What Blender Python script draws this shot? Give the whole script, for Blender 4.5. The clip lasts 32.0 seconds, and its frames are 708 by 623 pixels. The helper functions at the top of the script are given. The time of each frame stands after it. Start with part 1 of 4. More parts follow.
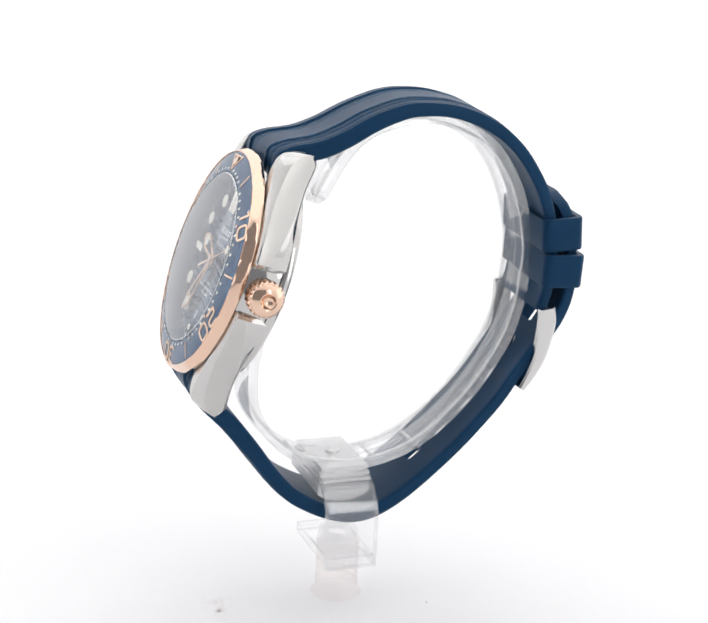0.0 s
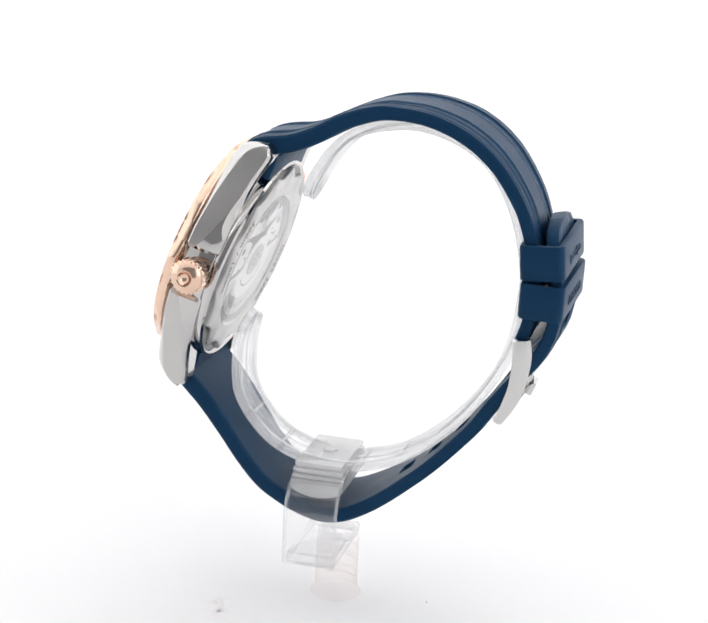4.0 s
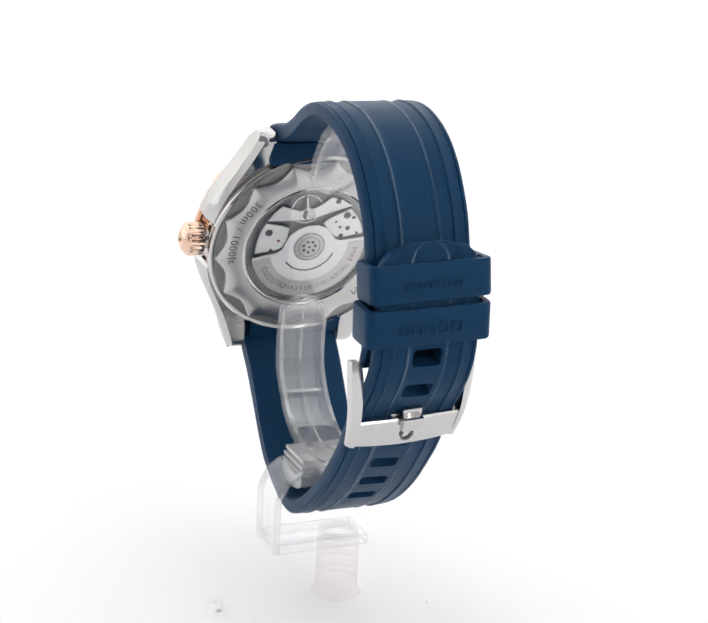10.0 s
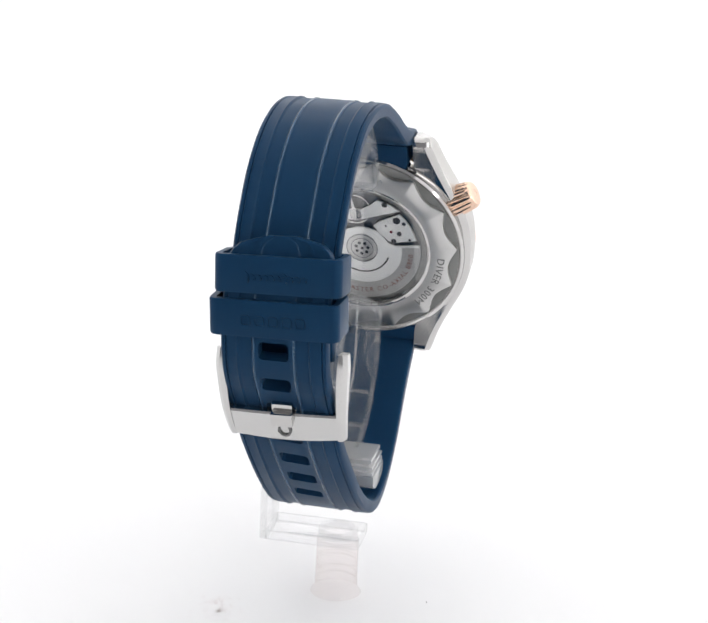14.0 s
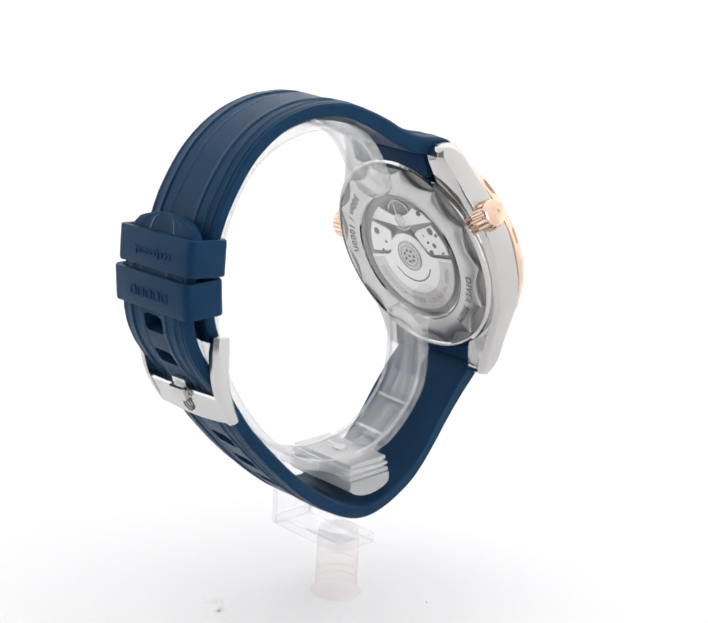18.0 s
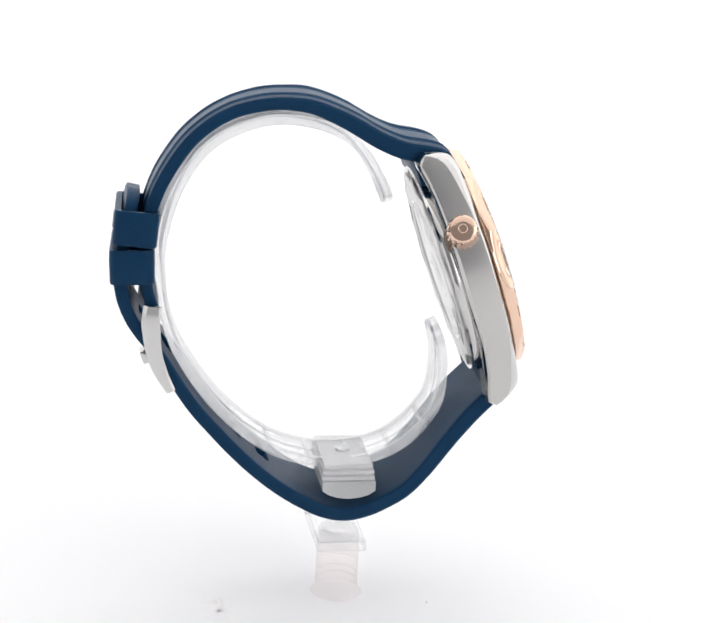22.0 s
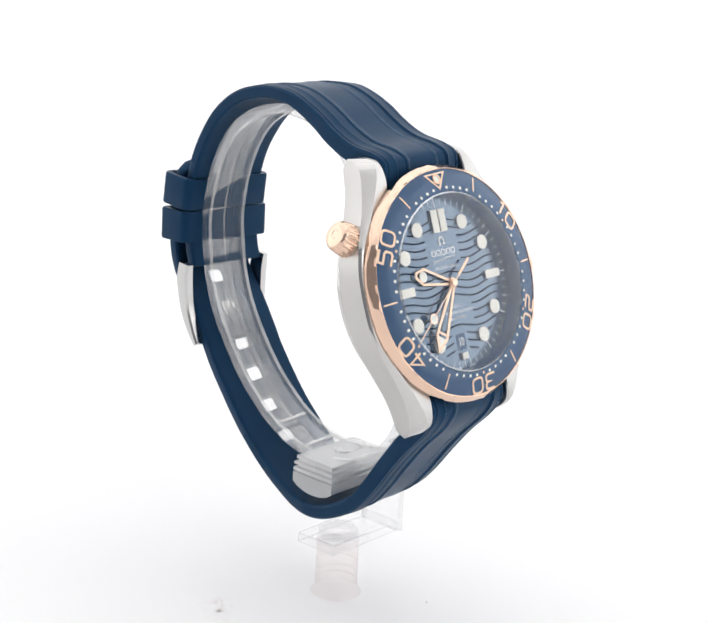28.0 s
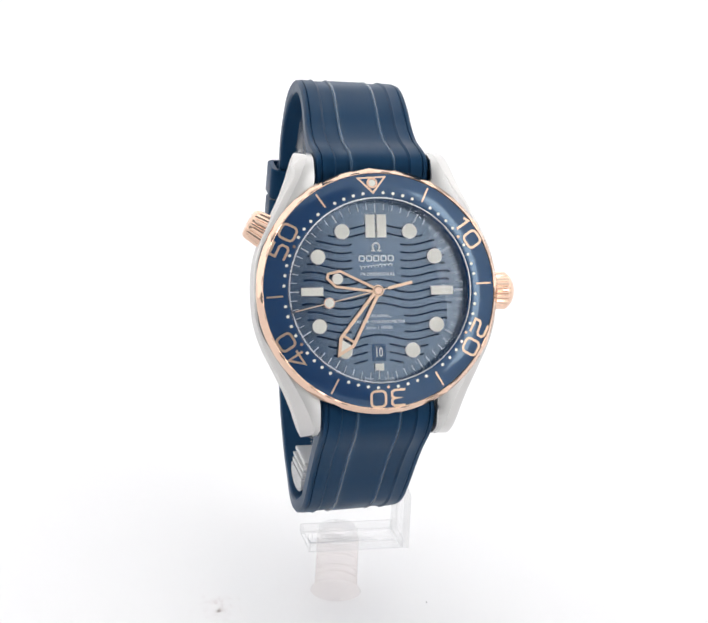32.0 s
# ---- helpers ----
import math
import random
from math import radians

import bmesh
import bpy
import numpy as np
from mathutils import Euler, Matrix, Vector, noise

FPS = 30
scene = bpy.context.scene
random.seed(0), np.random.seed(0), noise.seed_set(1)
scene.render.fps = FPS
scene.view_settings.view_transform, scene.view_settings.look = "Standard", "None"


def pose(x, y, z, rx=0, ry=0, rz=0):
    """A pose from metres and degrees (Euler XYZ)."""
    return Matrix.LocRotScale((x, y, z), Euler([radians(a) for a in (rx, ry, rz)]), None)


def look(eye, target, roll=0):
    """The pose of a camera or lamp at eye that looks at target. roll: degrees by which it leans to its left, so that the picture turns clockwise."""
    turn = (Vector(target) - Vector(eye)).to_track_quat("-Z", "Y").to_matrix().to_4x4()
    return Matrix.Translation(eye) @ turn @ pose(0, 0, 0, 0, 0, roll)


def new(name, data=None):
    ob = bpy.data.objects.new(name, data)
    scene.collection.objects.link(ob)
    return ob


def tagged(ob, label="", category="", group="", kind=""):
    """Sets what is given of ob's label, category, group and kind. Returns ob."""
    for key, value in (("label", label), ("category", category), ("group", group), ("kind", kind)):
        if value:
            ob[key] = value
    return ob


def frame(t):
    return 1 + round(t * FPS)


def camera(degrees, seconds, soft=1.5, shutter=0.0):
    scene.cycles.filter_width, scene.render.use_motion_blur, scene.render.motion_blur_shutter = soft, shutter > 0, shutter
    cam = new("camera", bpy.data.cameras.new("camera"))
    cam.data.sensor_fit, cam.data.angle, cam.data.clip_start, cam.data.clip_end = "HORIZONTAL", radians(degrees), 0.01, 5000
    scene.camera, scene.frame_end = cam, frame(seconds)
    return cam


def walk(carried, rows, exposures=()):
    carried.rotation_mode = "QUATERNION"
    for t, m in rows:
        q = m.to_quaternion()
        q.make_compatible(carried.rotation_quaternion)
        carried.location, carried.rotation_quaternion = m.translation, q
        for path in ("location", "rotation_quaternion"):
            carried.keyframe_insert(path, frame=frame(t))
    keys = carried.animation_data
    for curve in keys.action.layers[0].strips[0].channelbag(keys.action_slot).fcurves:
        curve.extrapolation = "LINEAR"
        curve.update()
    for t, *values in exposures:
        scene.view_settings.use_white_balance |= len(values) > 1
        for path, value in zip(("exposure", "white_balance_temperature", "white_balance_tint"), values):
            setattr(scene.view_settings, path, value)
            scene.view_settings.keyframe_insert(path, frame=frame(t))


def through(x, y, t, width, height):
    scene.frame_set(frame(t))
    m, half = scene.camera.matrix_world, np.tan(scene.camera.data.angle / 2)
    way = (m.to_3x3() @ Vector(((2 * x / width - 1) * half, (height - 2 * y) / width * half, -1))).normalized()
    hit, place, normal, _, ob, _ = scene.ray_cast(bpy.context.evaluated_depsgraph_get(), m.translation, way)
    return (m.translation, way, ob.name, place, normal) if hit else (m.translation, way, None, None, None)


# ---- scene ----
from math import cos, sin, pi, sqrt, atan2

FLOOR = 0.0141          # height of the turntable's zero above the floor
MM = 0.001

# ---- camera: stands still on a tripod ----
cam = camera(24.607, 32.0, 1.8)
EYE = Vector((0.0, -0.28841, 0.12487 + FLOOR))
AIM = Vector((0.00194, -0.00960, 0.04512 + FLOOR))
walk(cam, [(0, look(EYE, AIM, 2.741)), (32, look(EYE, AIM, 2.741))])

# ---- light: assumed white photo tent under a soft lamp; cloth and sweep glow ----
world = bpy.data.worlds.new("world")
scene.world = world
world.use_nodes = True
wn = world.node_tree.nodes
wn["Background"].inputs["Color"].default_value = (1.0, 0.985, 0.97, 1)
wn["Background"].inputs["Strength"].default_value = 0.25


def area_lamp(name, eye, target, size, size_y, watts, colour=(1, 1, 1)):
    data = bpy.data.lights.new(name, "AREA")
    data.shape, data.size, data.size_y, data.energy, data.color = "RECTANGLE", size, size_y, watts, colour
    ob = new(name, data)
    ob.matrix_world = look(eye, target)
    return ob


area_lamp("softbox_above", (0, 0.10, 0.80), (0, 0.34, 0), 0.8, 0.6, 0.45, (1, 0.99, 0.975))
# Unseen side lamps: the east one whitens the dial's reflection, the west mirrors it.
area_lamp("side_fill", (-0.88, 0.10, 0.30), (0, 0.10, 0.30), 0.7, 0.5, 0.46)
area_lamp("side_fill", (0.88, 0.10, 0.30), (0, 0.10, 0.30), 0.7, 0.5, 0.54)
area_lamp("strip_light", (0.472, -0.578, 0.38), (0, 0, 0.06), 0.105, 0.5, 0.56)
scene.view_settings.exposure = 0.07


# ---- materials ----
def material(name):
    m = bpy.data.materials.new(name)
    m.use_nodes = True
    return m, m.node_tree.nodes, m.node_tree.links, m.node_tree.nodes["Principled BSDF"]


def surface(name, colour, rough, metal=0.0, grain=0.0, grain_scale=2000.0, vary=0.08, bump=0.0, stretch=(1, 1, 1), coat=0.0, spec=0.5, ior=1.5):
    """A plain surface with two scales of variation, in object space."""
    m, n, l, p = material(name)
    tc = n.new("ShaderNodeTexCoord")
    mp = n.new("ShaderNodeMapping")
    mp.inputs["Scale"].default_value = stretch
    l.new(tc.outputs["Object"], mp.inputs["Vector"])
    fine = n.new("ShaderNodeTexNoise")
    fine.inputs["Scale"].default_value = grain_scale
    fine.inputs["Detail"].default_value = 4
    wide = n.new("ShaderNodeTexNoise")
    wide.inputs["Scale"].default_value = grain_scale / 18
    wide.inputs["Detail"].default_value = 3
    l.new(mp.outputs[0], fine.inputs["Vector"])
    l.new(tc.outputs["Object"], wide.inputs["Vector"])
    mix = n.new("ShaderNodeMix")
    mix.data_type = "RGBA"
    mix.inputs["A"].default_value = (*[c * (1 - vary) for c in colour], 1)
    mix.inputs["B"].default_value = (*[min(1, c * (1 + vary)) for c in colour], 1)
    add = n.new("ShaderNodeMath")
    add.operation = "ADD"
    half = n.new("ShaderNodeMath")
    half.operation = "MULTIPLY"
    half.inputs[1].default_value = 0.5
    l.new(fine.outputs["Fac"], add.inputs[0])
    l.new(wide.outputs["Fac"], add.inputs[1])
    l.new(add.outputs[0], half.inputs[0])
    l.new(half.outputs[0], mix.inputs["Factor"])
    l.new(mix.outputs["Result"], p.inputs["Base Color"])
    rr = n.new("ShaderNodeMapRange")
    rr.inputs["From Min"].default_value, rr.inputs["From Max"].default_value = 0.3, 0.7
    rr.inputs["To Min"].default_value, rr.inputs["To Max"].default_value = max(0.01, rough - grain), min(1, rough + grain)
    l.new(half.outputs[0], rr.inputs["Value"])
    l.new(rr.outputs[0], p.inputs["Roughness"])
    p.inputs["Metallic"].default_value = metal
    p.inputs["Coat Weight"].default_value = coat
    p.inputs["Specular IOR Level"].default_value = spec
    p.inputs["IOR"].default_value = ior
    if bump:
        b = n.new("ShaderNodeBump")
        b.inputs["Strength"].default_value = bump
        b.inputs["Distance"].default_value = 0.00004
        l.new(fine.outputs["Fac"], b.inputs["Height"])
        l.new(b.outputs[0], p.inputs["Normal"])
    return m


def gloss_weight(n, l, base, top, power):
    """A gloss share that grows from base, seen square on, to top at grazing angles."""
    lw, pw, mr = n.new("ShaderNodeLayerWeight"), n.new("ShaderNodeMath"), n.new("ShaderNodeMapRange")
    lw.inputs["Blend"].default_value = 0.5
    pw.operation, pw.inputs[1].default_value = "POWER", power
    mr.inputs["To Min"].default_value, mr.inputs["To Max"].default_value = base, top
    l.new(lw.outputs["Facing"], pw.inputs[0])
    l.new(pw.outputs[0], mr.inputs["Value"])
    return mr.outputs[0]


def thin_glass(name, base):
    """A thin pane: clear, with a gloss that grows towards grazing angles."""
    m, n, l, p = material(name)
    n.remove(p)
    tr, gl, mx = n.new("ShaderNodeBsdfTransparent"), n.new("ShaderNodeBsdfGlossy"), n.new("ShaderNodeMixShader")
    gl.inputs["Roughness"].default_value = 0.015
    l.new(gloss_weight(n, l, base, 1.0, 2.7), mx.inputs[0])
    l.new(tr.outputs[0], mx.inputs[1])
    l.new(gl.outputs[0], mx.inputs[2])
    l.new(mx.outputs[0], n["Material Output"].inputs["Surface"])
    return m


def hazy_acrylic(name, base, haze, tint=(0.93, 0.935, 0.94), through=(0.992, 0.993, 0.995), edge=0.40):
    """Moulded clear plastic: see-through, glossy at grazing angles, with a little milky haze."""
    m, n, l, p = material(name)
    n.remove(p)
    tr, gl, mx = n.new("ShaderNodeBsdfTransparent"), n.new("ShaderNodeBsdfGlossy"), n.new("ShaderNodeMixShader")
    df, mh, ns, mr = n.new("ShaderNodeBsdfDiffuse"), n.new("ShaderNodeMixShader"), n.new("ShaderNodeTexNoise"), n.new("ShaderNodeMapRange")
    tr.inputs["Color"].default_value = (*through, 1)
    gl.inputs["Roughness"].default_value = 0.04
    df.inputs["Color"].default_value = (*tint, 1)
    ns.inputs["Scale"].default_value = 160
    mr.inputs["To Min"].default_value, mr.inputs["To Max"].default_value = haze * 0.7, haze * 1.3
    l.new(ns.outputs["Fac"], mr.inputs["Value"])
    l.new(mr.outputs[0], mh.inputs[0])
    tl, both = n.new("ShaderNodeBsdfTranslucent"), n.new("ShaderNodeMixShader")
    tl.inputs["Color"].default_value = (*tint, 1)
    l.new(df.outputs[0], both.inputs[1])
    l.new(tl.outputs[0], both.inputs[2])
    l.new(tr.outputs[0], mh.inputs[1])
    l.new(both.outputs[0], mh.inputs[2])
    l.new(gloss_weight(n, l, base, edge, 4.0), mx.inputs[0])
    l.new(mh.outputs[0], mx.inputs[1])
    l.new(gl.outputs[0], mx.inputs[2])
    l.new(mx.outputs[0], n["Material Output"].inputs["Surface"])
    return m


RUBBER = surface("blue_rubber", (0.0075, 0.036, 0.086), 0.40, grain=0.05, grain_scale=2500, vary=0.10, bump=0.06, spec=0.27, ior=1.34)
# Lighter, slicker copy of the rubber that puts glints on the ridge beads.
RIDGE_GLINT = surface("rubber_ridge_glint", (0.012, 0.045, 0.10), 0.24, grain=0.05, grain_scale=2500, vary=0.10, spec=0.75)
BRUSHED = surface("brushed_steel", (0.55, 0.54, 0.525), 0.36, 1.0, grain=0.04, grain_scale=2600, vary=0.03, bump=0.12, stretch=(1, 0.03, 1))
POLISHED = surface("polished_steel", (0.57, 0.56, 0.55), 0.07, 1.0, grain=0.03, grain_scale=600, vary=0.03)
SATIN = surface("satin_steel", (0.57, 0.565, 0.555), 0.32, 1.0, grain=0.06, grain_scale=1400, vary=0.05, bump=0.1)
ROSE_SATIN = surface("satin_rose_gold", (0.80, 0.58, 0.43), 0.32, 1.0, grain=0.05, grain_scale=900, vary=0.04)
ROSE = surface("rose_gold", (0.80, 0.57, 0.44), 0.11, 1.0, grain=0.04, grain_scale=900, vary=0.04)
CERAMIC = surface("blue_ceramic", (0.005, 0.036, 0.118), 0.10, grain=0.02, grain_scale=800, vary=0.05, ior=1.85)
DIAL = surface("dial_ceramic", (0.005, 0.036, 0.104), 0.10, grain=0.02, grain_scale=1200, vary=0.05, ior=2.75)
GROOVE = surface("dial_groove", (0.004, 0.014, 0.038), 0.6, grain=0.05, vary=0.1, spec=0.05)
LUME = surface("luminous_paint", (0.86, 0.85, 0.78), 0.5, grain=0.05, vary=0.03)
WHITE_INK = surface("white_print", (0.84, 0.85, 0.86), 0.5, vary=0.03)
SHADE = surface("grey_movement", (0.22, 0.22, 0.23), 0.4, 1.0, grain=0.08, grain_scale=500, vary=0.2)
DARK = surface("dark_metal", (0.07, 0.07, 0.075), 0.4, 0.8, grain=0.08, grain_scale=1200, vary=0.2)
PLATE = surface("movement_plate", (0.86, 0.86, 0.85), 0.45, 1.0, grain=0.08, grain_scale=700, vary=0.12, bump=0.2, stretch=(1, 6, 1))
RUBY = surface("ruby", (0.14, 0.015, 0.03), 0.1, vary=0.1)
RED_INK = surface("red_fill", (0.26, 0.11, 0.09), 0.5, vary=0.05)
RECESS = surface("recessed_steel", (0.30, 0.30, 0.29), 0.42, 1.0, grain=0.06, grain_scale=1400, vary=0.08)
ENGRAVE = surface("engraved_grey", (0.13, 0.13, 0.13), 0.5, 0.3, vary=0.1)
SWEEP = surface("glowing_white_sweep", (0.86, 0.86, 0.87), 0.7, grain=0.05, grain_scale=90, vary=0.01)
glow = SWEEP.node_tree.nodes["Principled BSDF"]     # glow added to keep the board white and nearly shadowless
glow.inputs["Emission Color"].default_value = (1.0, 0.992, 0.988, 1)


def glow_ramp(mat, *ramps):
    """Emission added to brighten sheet and cloth, weaker towards the front and below. ramps: axis, from, to, strength
    there.
    """
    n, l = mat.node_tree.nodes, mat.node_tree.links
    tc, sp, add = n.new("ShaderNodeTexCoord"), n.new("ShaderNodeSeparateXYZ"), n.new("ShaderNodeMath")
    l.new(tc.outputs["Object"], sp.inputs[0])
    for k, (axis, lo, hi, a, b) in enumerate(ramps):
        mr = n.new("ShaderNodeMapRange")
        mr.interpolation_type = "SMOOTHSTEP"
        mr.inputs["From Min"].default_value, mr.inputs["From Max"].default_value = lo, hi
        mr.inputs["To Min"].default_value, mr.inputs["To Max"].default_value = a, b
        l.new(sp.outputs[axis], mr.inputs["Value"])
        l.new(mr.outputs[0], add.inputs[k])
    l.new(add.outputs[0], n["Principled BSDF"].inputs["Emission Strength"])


# Backdrop gradient put into the emission: whiter towards the back and the top.
glow_ramp(SWEEP, ("Y", 0.06, 0.36, 0.02, 0.18), ("Z", 0.02, 0.35, 0.0, 0.44))
GLOW_CLOTH = surface("glowing_tent_cloth", (0.84, 0.84, 0.84), 0.9, vary=0.02, grain_scale=300)
sides = GLOW_CLOTH.node_tree.nodes["Principled BSDF"]    # added glow that brightens the fill and the metal's reflections
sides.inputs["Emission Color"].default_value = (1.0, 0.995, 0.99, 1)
glow_ramp(GLOW_CLOTH, ("Y", -0.45, 0.15, 0.12, 0.20), ("Z", 0.45, 0.86, 0.0, 0.20))
ROOM = surface("grey_room", (0.26, 0.26, 0.27), 0.9, vary=0.1, grain_scale=40)
ACRYLIC = hazy_acrylic("clear_acrylic", 0.04, 0.012, (0.95, 0.955, 0.96), edge=1.0)
# Rims copy the acrylic with whiter haze: edge light put into the colour.
RIM = hazy_acrylic("whitened_acrylic_rim", 0.20, 0.14, (0.98, 0.98, 0.985), edge=1.0)
PANE = hazy_acrylic("clear_bracket", 0.08, 0.035)
BUCKLE_STEEL = surface("buckle_steel", (0.60, 0.595, 0.585), 0.20, 1.0, grain=0.05, grain_scale=1500, vary=0.04)
# Whiter copy of the bracket plastic; its haze paints the bright edges.
EDGE = hazy_acrylic("whitened_bracket_edge", 0.24, 0.22, (0.98, 0.98, 0.98))
# White haze stands in for light refracted through the clear clamp.
CLAMP = hazy_acrylic("whitened_clamp_acrylic", 0.24, 0.40, (1.0, 1.0, 1.0), edge=0.6)
COLLAR = hazy_acrylic("clear_collar", 0.12, 0.07, (0.97, 0.97, 0.97))
FROST = hazy_acrylic("milky_acrylic", 0.02, 0.135, (0.88, 0.78, 0.75), (0.995, 0.985, 0.982))
CRYSTAL = thin_glass("sapphire_crystal", 0.018)
BEVEL = thin_glass("sapphire_bevel", 0.40)
BACK_GLASS = thin_glass("back_sapphire", 0.13)
DUST = hazy_acrylic("pinkish_dust", 0.0, 0.02, (0.86, 0.68, 0.64), (1.0, 0.994, 0.993))
for mat, tint in ((DIAL, (0.66, 0.83, 1.0, 1)), (CERAMIC, (0.65, 0.85, 1.0, 1)), (RUBBER, (0.45, 0.75, 1.0, 1)), (RIDGE_GLINT, (0.6, 0.82, 1.0, 1))):
    mat.node_tree.nodes["Principled BSDF"].inputs["Specular Tint"].default_value = tint


# ---- mesh helpers (millimetres) ----
def part(name, bm, mat, parent=None, label="", smooth=40, m=None):
    """Links a bmesh, drawn in millimetres, as one mesh object under its parent."""
    bmesh.ops.scale(bm, vec=(MM, MM, MM), verts=bm.verts)
    bmesh.ops.recalc_face_normals(bm, faces=bm.faces)
    me = bpy.data.meshes.new(name)
    bm.to_mesh(me)
    bm.free()
    for mm in (mat if isinstance(mat, (list, tuple)) else [mat]):
        me.materials.append(mm)
    if smooth:
        me.set_sharp_from_angle(angle=radians(smooth))
        for p in me.polygons:
            p.use_smooth = True
    ob = new(name, me)
    if parent:
        ob.parent = parent
    if m is not None:
        ob.matrix_basis = m
    if label:
        tagged(ob, label)
    return ob


def grid_bm(rows, close_u=False, close_v=False, caps=False):
    """A skin over rows of points; v runs along a row, u from row to row."""
    bm = bmesh.new()
    vs = [[bm.verts.new(p) for p in r] for r in rows]
    nu, nv = len(vs), len(vs[0])
    for i in range(nu if close_u else nu - 1):
        for j in range(nv if close_v else nv - 1):
            a, b = vs[i], vs[(i + 1) % nu]
            k = (j + 1) % nv
            bm.faces.new((a[j], a[k], b[k], b[j]))
    if caps:
        bm.faces.new(vs[0])
        bm.faces.new(vs[-1][::-1])
    return bm


def revolve(profile, segs=96, shift=None, closed=True):
    """Turns (r, z) points round the z axis; shift(angle, index) changes r."""
    rows = []
    for i in range(segs):
        a = 2 * pi * i / segs
        row = []
        for k, (r, z) in enumerate(profile):
            q = r + (shift(a, k) if shift else 0)
            row.append((q * cos(a), q * sin(a), z))
        rows.append(row)
    return grid_bm(rows, close_u=True, close_v=closed)


def slab(outline, z0, z1, bevel=0.0):
    """A flat plate of the outline between two heights, its upper edge bevelled."""
    bm = bmesh.new()
    n = len(outline)
    cx, cy = sum(p[0] for p in outline) / n, sum(p[1] for p in outline) / n
    rings = [(0, z0), (0, z1 - bevel)] + ([(bevel, z1)] if bevel else [])
    vs = []
    for d, z in rings:
        ring = []
        for x, y in outline:
            q = sqrt((x - cx) ** 2 + (y - cy) ** 2) or 1
            k = 1 - d / q
            ring.append(bm.verts.new((cx + (x - cx) * k, cy + (y - cy) * k, z)))
        vs.append(ring)
    for a, b in zip(vs, vs[1:]):
        for i in range(n):
            bm.faces.new((a[i], a[(i + 1) % n], b[(i + 1) % n], b[i]))
    bm.faces.new(vs[0][::-1])
    bm.faces.new(vs[-1])
    return bm


def box(x0, x1, y0, y1, z0, z1, bevel=0.0, segs=2):
    bm = bmesh.new()
    bmesh.ops.create_cube(bm, size=1)
    for v in bm.verts:
        v.co = ((x0 + x1) / 2 + v.co.x * (x1 - x0), (y0 + y1) / 2 + v.co.y * (y1 - y0), (z0 + z1) / 2 + v.co.z * (z1 - z0))
    if bevel:
        bmesh.ops.bevel(bm, geom=bm.edges[:], offset=bevel, segments=segs, affect="EDGES", profile=0.6)
    return bm


def disc_outline(r, n=28, cx=0, cy=0):
    return [(cx + r * cos(2 * pi * i / n), cy + r * sin(2 * pi * i / n)) for i in range(n)]


def rect_outline(cx, cy, w, h, a=0.0, r=0.0, n=4):
    """A rectangle of width w and height h, turned by a radians, with rounded corners."""
    pts = []
    for sx, sy, a0 in ((1, 1, 0), (-1, 1, pi / 2), (-1, -1, pi), (1, -1, 1.5 * pi)):
        for k in range(n + 1 if r else 1):
            t = a0 + (pi / 2 * k / n if r else 0)
            x, y = sx * (w / 2 - r) + r * cos(t) * (1 if r else 0), sy * (h / 2 - r) + r * sin(t) * (1 if r else 0)
            pts.append((cx + x * cos(a) - y * sin(a), cy + x * sin(a) + y * cos(a)))
    return pts


def moved(bm, m):
    bmesh.ops.transform(bm, matrix=m, verts=bm.verts)
    return bm


def join(*bms):
    """All the bmeshes in one."""
    out = bms[0]
    for b in bms[1:]:
        me = bpy.data.meshes.new("joined")
        b.to_mesh(me)
        b.free()
        out.from_mesh(me)
        bpy.data.meshes.remove(me)
    return out


def spline(points, n):
    """n points at even steps along a smooth curve through the points (any dimension)."""
    P = [np.array(p, float) for p in points]
    P = [2 * P[0] - P[1]] + P + [2 * P[-1] - P[-2]]
    dense = []
    for i in range(1, len(P) - 2):
        for k in range(16):
            t = k / 16
            a, b, c, d = P[i - 1:i + 3]
            dense.append(0.5 * (2 * b + (c - a) * t + (2 * a - 5 * b + 4 * c - d) * t * t + (3 * b - a - 3 * c + d) * t ** 3))
    dense.append(P[-2])
    dense = np.array(dense)
    s = np.concatenate([[0], np.cumsum(np.linalg.norm(np.diff(dense[:, :2], axis=0), axis=1))])
    at = np.linspace(0, s[-1], n) if isinstance(n, int) else np.array(n)
    return np.stack([np.interp(at, s, dense[:, k]) for k in range(dense.shape[1])], 1), s[-1]


